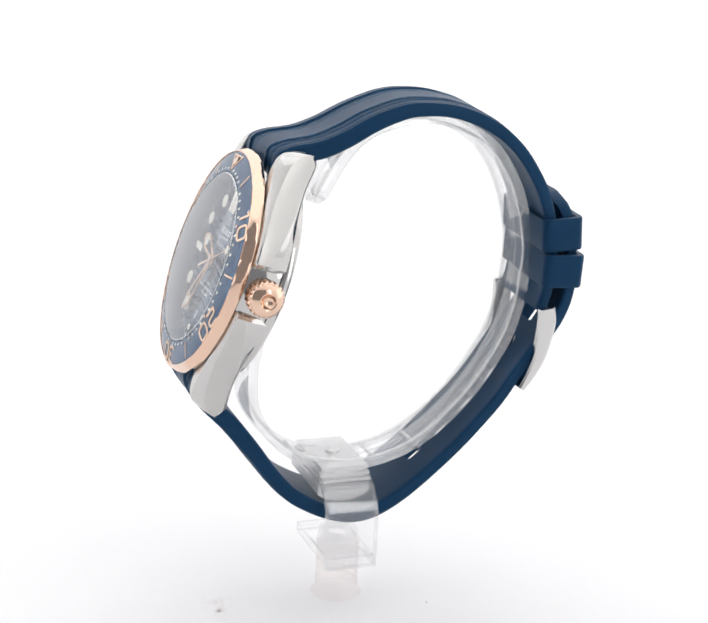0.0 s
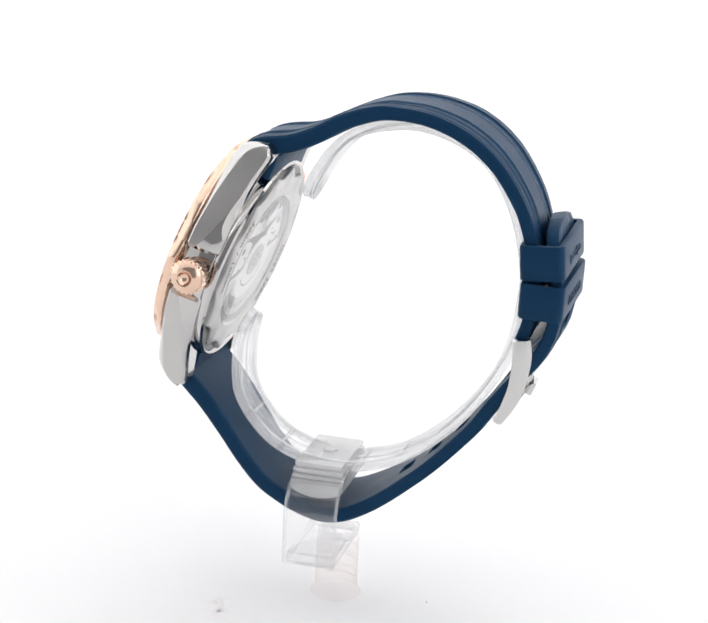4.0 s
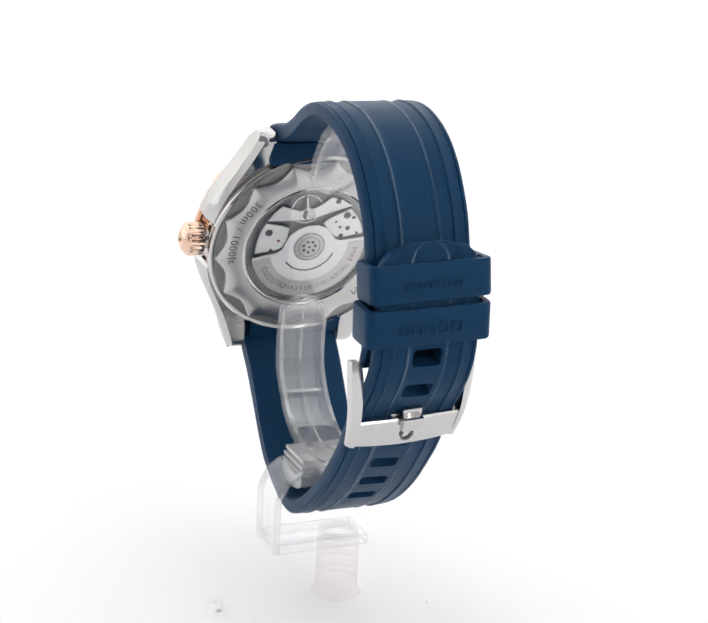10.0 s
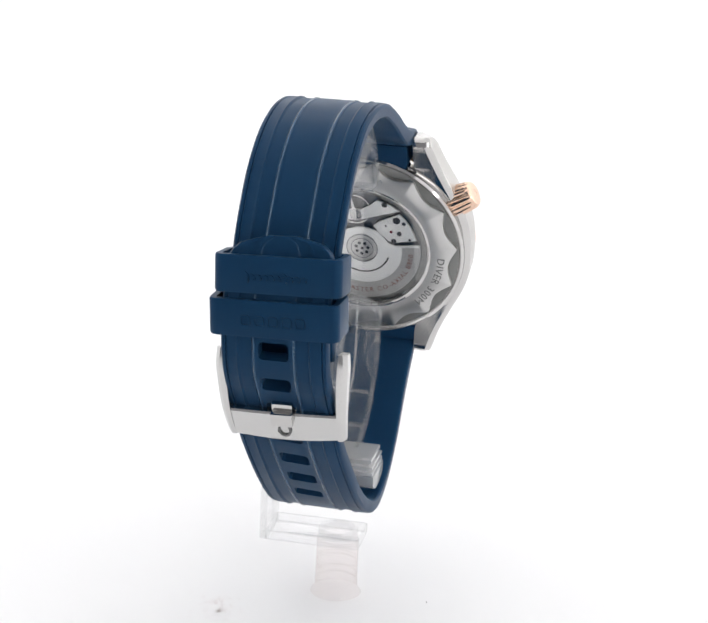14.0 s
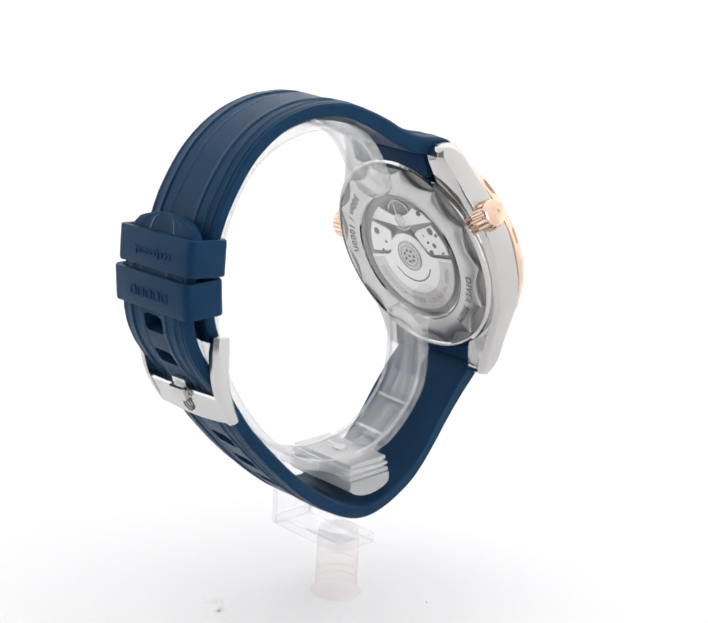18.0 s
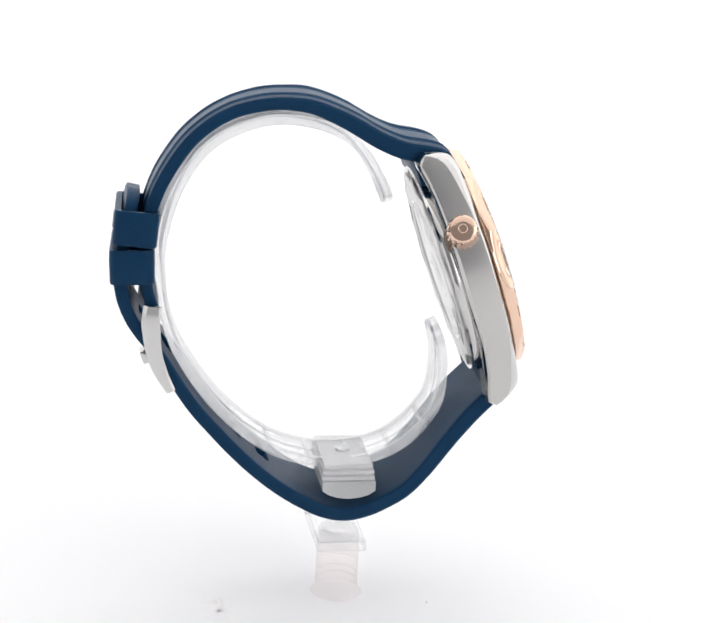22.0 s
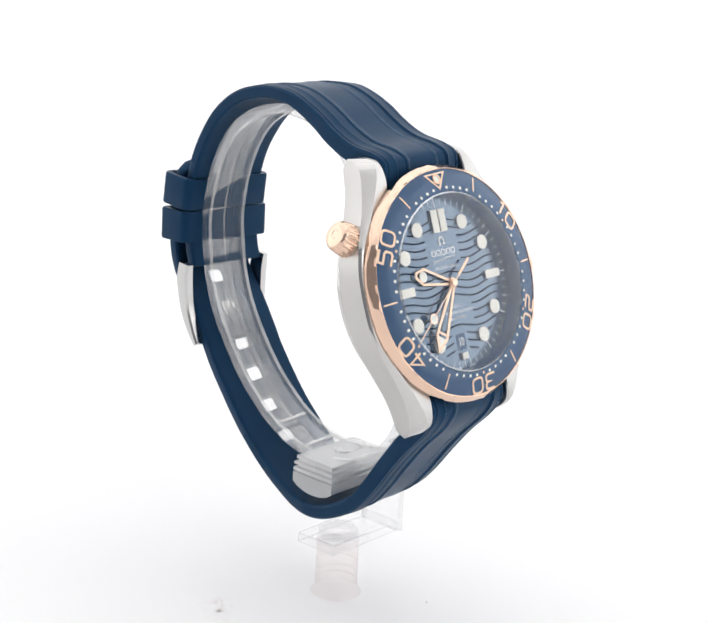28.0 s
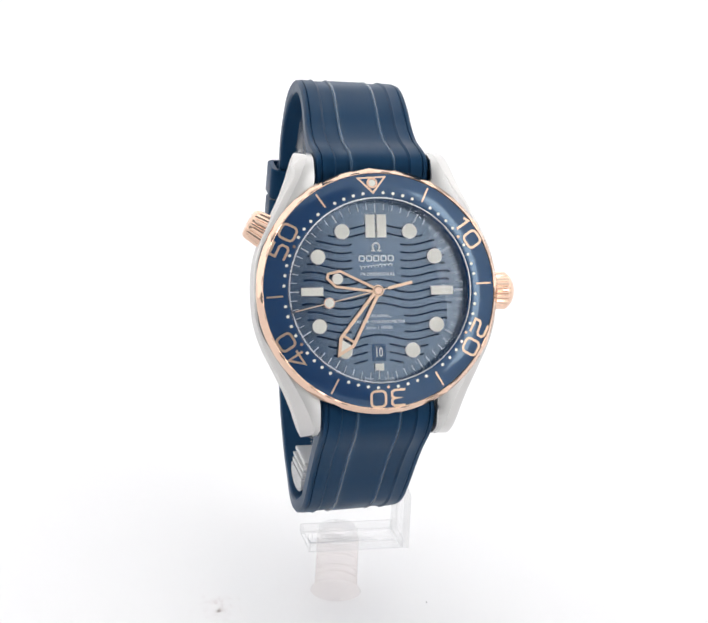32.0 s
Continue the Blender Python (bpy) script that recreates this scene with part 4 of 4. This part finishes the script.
def build_stand():
    pts, total = spline(RING, 120)
    rows = []
    for i in range(120):
        t = pts[min(119, i + 1)] - pts[max(0, i - 1)]
        t /= np.linalg.norm(t)
        n = np.array([-t[1], t[0]])
        if np.dot(n, np.array([0.0, -34.0]) - pts[i]) < 0:
            n = -n
        f = i / 119
        e = min(f, 1 - f) * total
        w = 4.8 * (sqrt(max(0.05, 1 - (1 - min(1, e / 3.5)) ** 2)))
        sec = [(-w, 0), (w, 0), (w, 1.9), (w - 0.8, 1.9), (w - 0.9, 1.2), (0.25, 1.2), (0, 1.45), (-0.25, 1.2), (-w + 0.9, 1.2), (-w + 0.8, 1.9), (-w, 1.9)]
        rows.append([(x - 0.3 + 0.03 * (pts[i][0] + 8), pts[i][0] + n[0] * h, pts[i][1] + n[1] * h) for x, h in sec])
    bm = grid_bm(rows, close_v=True, caps=True)
    for k, f in enumerate(bm.faces):
        c = f.calc_center_median()
        x = abs(c.x + 0.3 - 0.03 * (c.y + 8))
        f.material_index = 1 if 3.85 < x or x < 0.2 or not 22 <= k < 117 * 11 else 0
    part("ring", bm, [ACRYLIC, RIM], stand, "clear C-shaped ring with raised rims", 35, LOOSE)
    # cross ribs on the ring's inner face
    for k, i in enumerate((80, 86, 92, 98, 104)):
        t = pts[i + 1] - pts[i - 1]
        t /= np.linalg.norm(t)
        n = np.array([-t[1], t[0]])
        if np.dot(n, np.array([0.0, -34.0]) - pts[i]) < 0:
            n = -n
        bm = box(-3.7, 3.7, -0.35, 0.35, -0.05, 0.55, 0.1, 1)
        for v in bm.verts:
            h = 1.2 + v.co.z
            v.co.y, v.co.z = pts[i][0] + t[0] * v.co.y + n[0] * h, pts[i][1] + t[1] * v.co.y + n[1] * h
        part("rib", moved(bm, Matrix.Translation((-0.3 + 0.03 * (pts[i][0] + 8), 0, 0))), RIM, stand, "", 35, LOOSE)
    # bracket: foot plate, side wall, saddle and cap, square to the turntable
    side = Matrix.Translation((0.00038, 0.00008, -0.00029)) @ Matrix.Rotation(radians(12.29), 4, "Z") @ Matrix.Scale(0.9874, 4)

    def slab_part(name, bm, label=""):
        part(name, edge_faces(bm), [PANE, EDGE], stand, label, 35, side)
    slab_part("foot_plate", join(box(-6.2, 12.4, -5.6, 3.9, -3.2, -1.1, 0.35)), "flat clear foot plate")
    # the wall bends over into the saddle
    rows = []
    bend_r = 6.2
    line = [(12.0, -3.0), (12.0, 6.0)] + [(5.8 + bend_r * cos(a), 6.0 + bend_r * sin(a)) for a in np.linspace(0.15, pi / 2 - 0.1, 12)]
    line_in = [(13.4, -3.0), (13.4, 6.0)] + [(5.8 + (bend_r + 1.5) * cos(a), 6.0 + (bend_r + 1.5) * sin(a)) for a in np.linspace(0.15, pi / 2 - 0.1, 12)]
    e = 0.4
    for (u, z), (u2, z2) in zip(line, line_in):
        du, dz = (u2 - u) * 0.25, (z2 - z) * 0.25
        rows.append([(u, -6.2 + e, z), (u, 4.0 - e, z), (u + du, 4.0, z + dz), (u2 - du, 4.0, z2 - dz),
                     (u2, 4.0 - e, z2), (u2, -6.2 + e, z2), (u2 - du, -6.2, z2 - dz), (u + du, -6.2, z + dz)])
    bm = grid_bm(rows, close_v=True, caps=True)
    bm.faces.ensure_lookup_table()
    for k, f in enumerate(bm.faces):
        f.material_index = 0 if k % 8 in (0, 4) and len(f.verts) == 4 else 1
    part("side_wall", bm, [PANE, EDGE], stand, "clear side wall bent over at the top", 35, side)
    under = [(-6.4, 12.1), (-6.4, 10.2), (-5.2, 9.4), (-3.4, 8.85), (-1.3, 8.65), (0.8, 8.9), (2.6, 9.5), (3.7, 10.3), (3.7, 12.1)]
    rows = [[(u, w, z) for w, z in under] for u in (-8.4, -8.0, 7.8, 8.2)]
    part("saddle", grid_bm(rows, close_v=True, caps=True), CLAMP, stand, "clear saddle with a rounded underside", 35, side)
    # the layered clamp: a stack of stepped plates moulded in one
    steps = [(12.25, 0.3), (12.35, 0.0), (13.0, 0.0), (13.1, 0.7), (13.5, 0.7), (13.6, 0.1), (14.1, 0.1), (14.2, 0.9), (14.6, 0.9), (14.7, 0.4), (15.3, 0.4), (15.45, 0.7)]
    rows = [[(u, w, z) for u, w in ((-8.2 + q, -6.2 + q), (8.2 - q, -6.2 + q), (8.2 - q, 3.8 - q), (-8.2 + q, 3.8 - q))] for z, q in steps]
    bm = grid_bm(rows, close_v=True, caps=True)
    part("clamp", bm, CLAMP, stand, "clear stepped clamp over the strap", 35, side)
    part("cap_stud", revolve([(0, 15.5), (1.5, 15.5), (1.4, 15.9), (0, 16.0)], 24, closed=False), EDGE, stand, "", 35, side @ Matrix.Translation((0, -0.0011, 0)))


build_stand()


def build_post():
    """The fixed clear post in the middle of the floor, on which the stand turns."""
    post = tagged(new("turntable_post"), "short milky acrylic post standing on the white floor", "post")
    post.matrix_basis = pose(0.0010, 0, 0)
    part("tube", revolve([(4.9, 0.05), (4.5, 0.6), (4.1, 1.2), (4.05, 11.6)], 40, closed=False), FROST, post, "pinkish milky tube with a flared foot")
    part("bearing_rim", revolve([(3.0, 11.7), (3.75, 11.7), (3.75, 13.2), (3.6, 13.45), (3.15, 13.45), (3.0, 13.2)], 40), COLLAR, post, "clear bearing collar on top")
    for k in (0, 1.3, 3.4, 4.1, 6.2):
        part("thread", moved(revolve([(3.75, 0), (4.0, 0.1)], 36, closed=False), Matrix.Translation((0, 0, 2.4 + 1.1 * k))), FROST, post)
    return post


def build_dust():
    """A faint pinkish smudge of specks on the floor."""
    rnd = random.Random(7)
    bm = bmesh.new()
    for k in range(110):
        x, y = rnd.gauss(0, 2.0), rnd.gauss(0, 3.0)
        r = rnd.uniform(0.15, 0.5)
        h = 0.03 + 0.0004 * k
        pts = [bm.verts.new((x + r * rnd.uniform(0.85, 1.15) * cos(2 * pi * i / 12), y + 1.5 * r * rnd.uniform(0.85, 1.15) * sin(2 * pi * i / 12), h)) for i in range(12)]
        bm.faces.new(pts)
    ob = part("floor_smudge", bm, DUST, None, "", 0)
    tagged(ob, "faint pinkish smudge of specks on the white floor", "smudge", kind="stuff")
    ob.matrix_basis = pose(-0.0209, -0.0095, 0)
    speck = part("floor_speck", slab(disc_outline(0.12, 8), 0.0, 0.12), DARK, None, "", 0)
    tagged(speck, "tiny dark speck lying on the white floor", "speck")
    speck.matrix_basis = pose(0.0186, -0.0035, 0)


build_post()
build_dust()


# ---- motion ----
def motions():
    """The turntable goes round once in about 42 seconds; the hands run on."""
    turn = [277.62 - 8.6548 * t for t in range(33)]
    for thing in (watch, stand):
        walk(thing, [(t, pose(0, 0, FLOOR, 0, 0, a)) for t, a in enumerate(turn)])
    walk(seconds_hand, [(t, hand_pose(256.8 - 6 * (32 - t), -0.2)) for t in range(33)])
    walk(minute_hand, [(t, hand_pose(213.0 - 0.1 * (32 - t), -0.5)) for t in (0, 16, 32)])
    hour_hand.matrix_basis = hand_pose(287, -0.8)


motions()
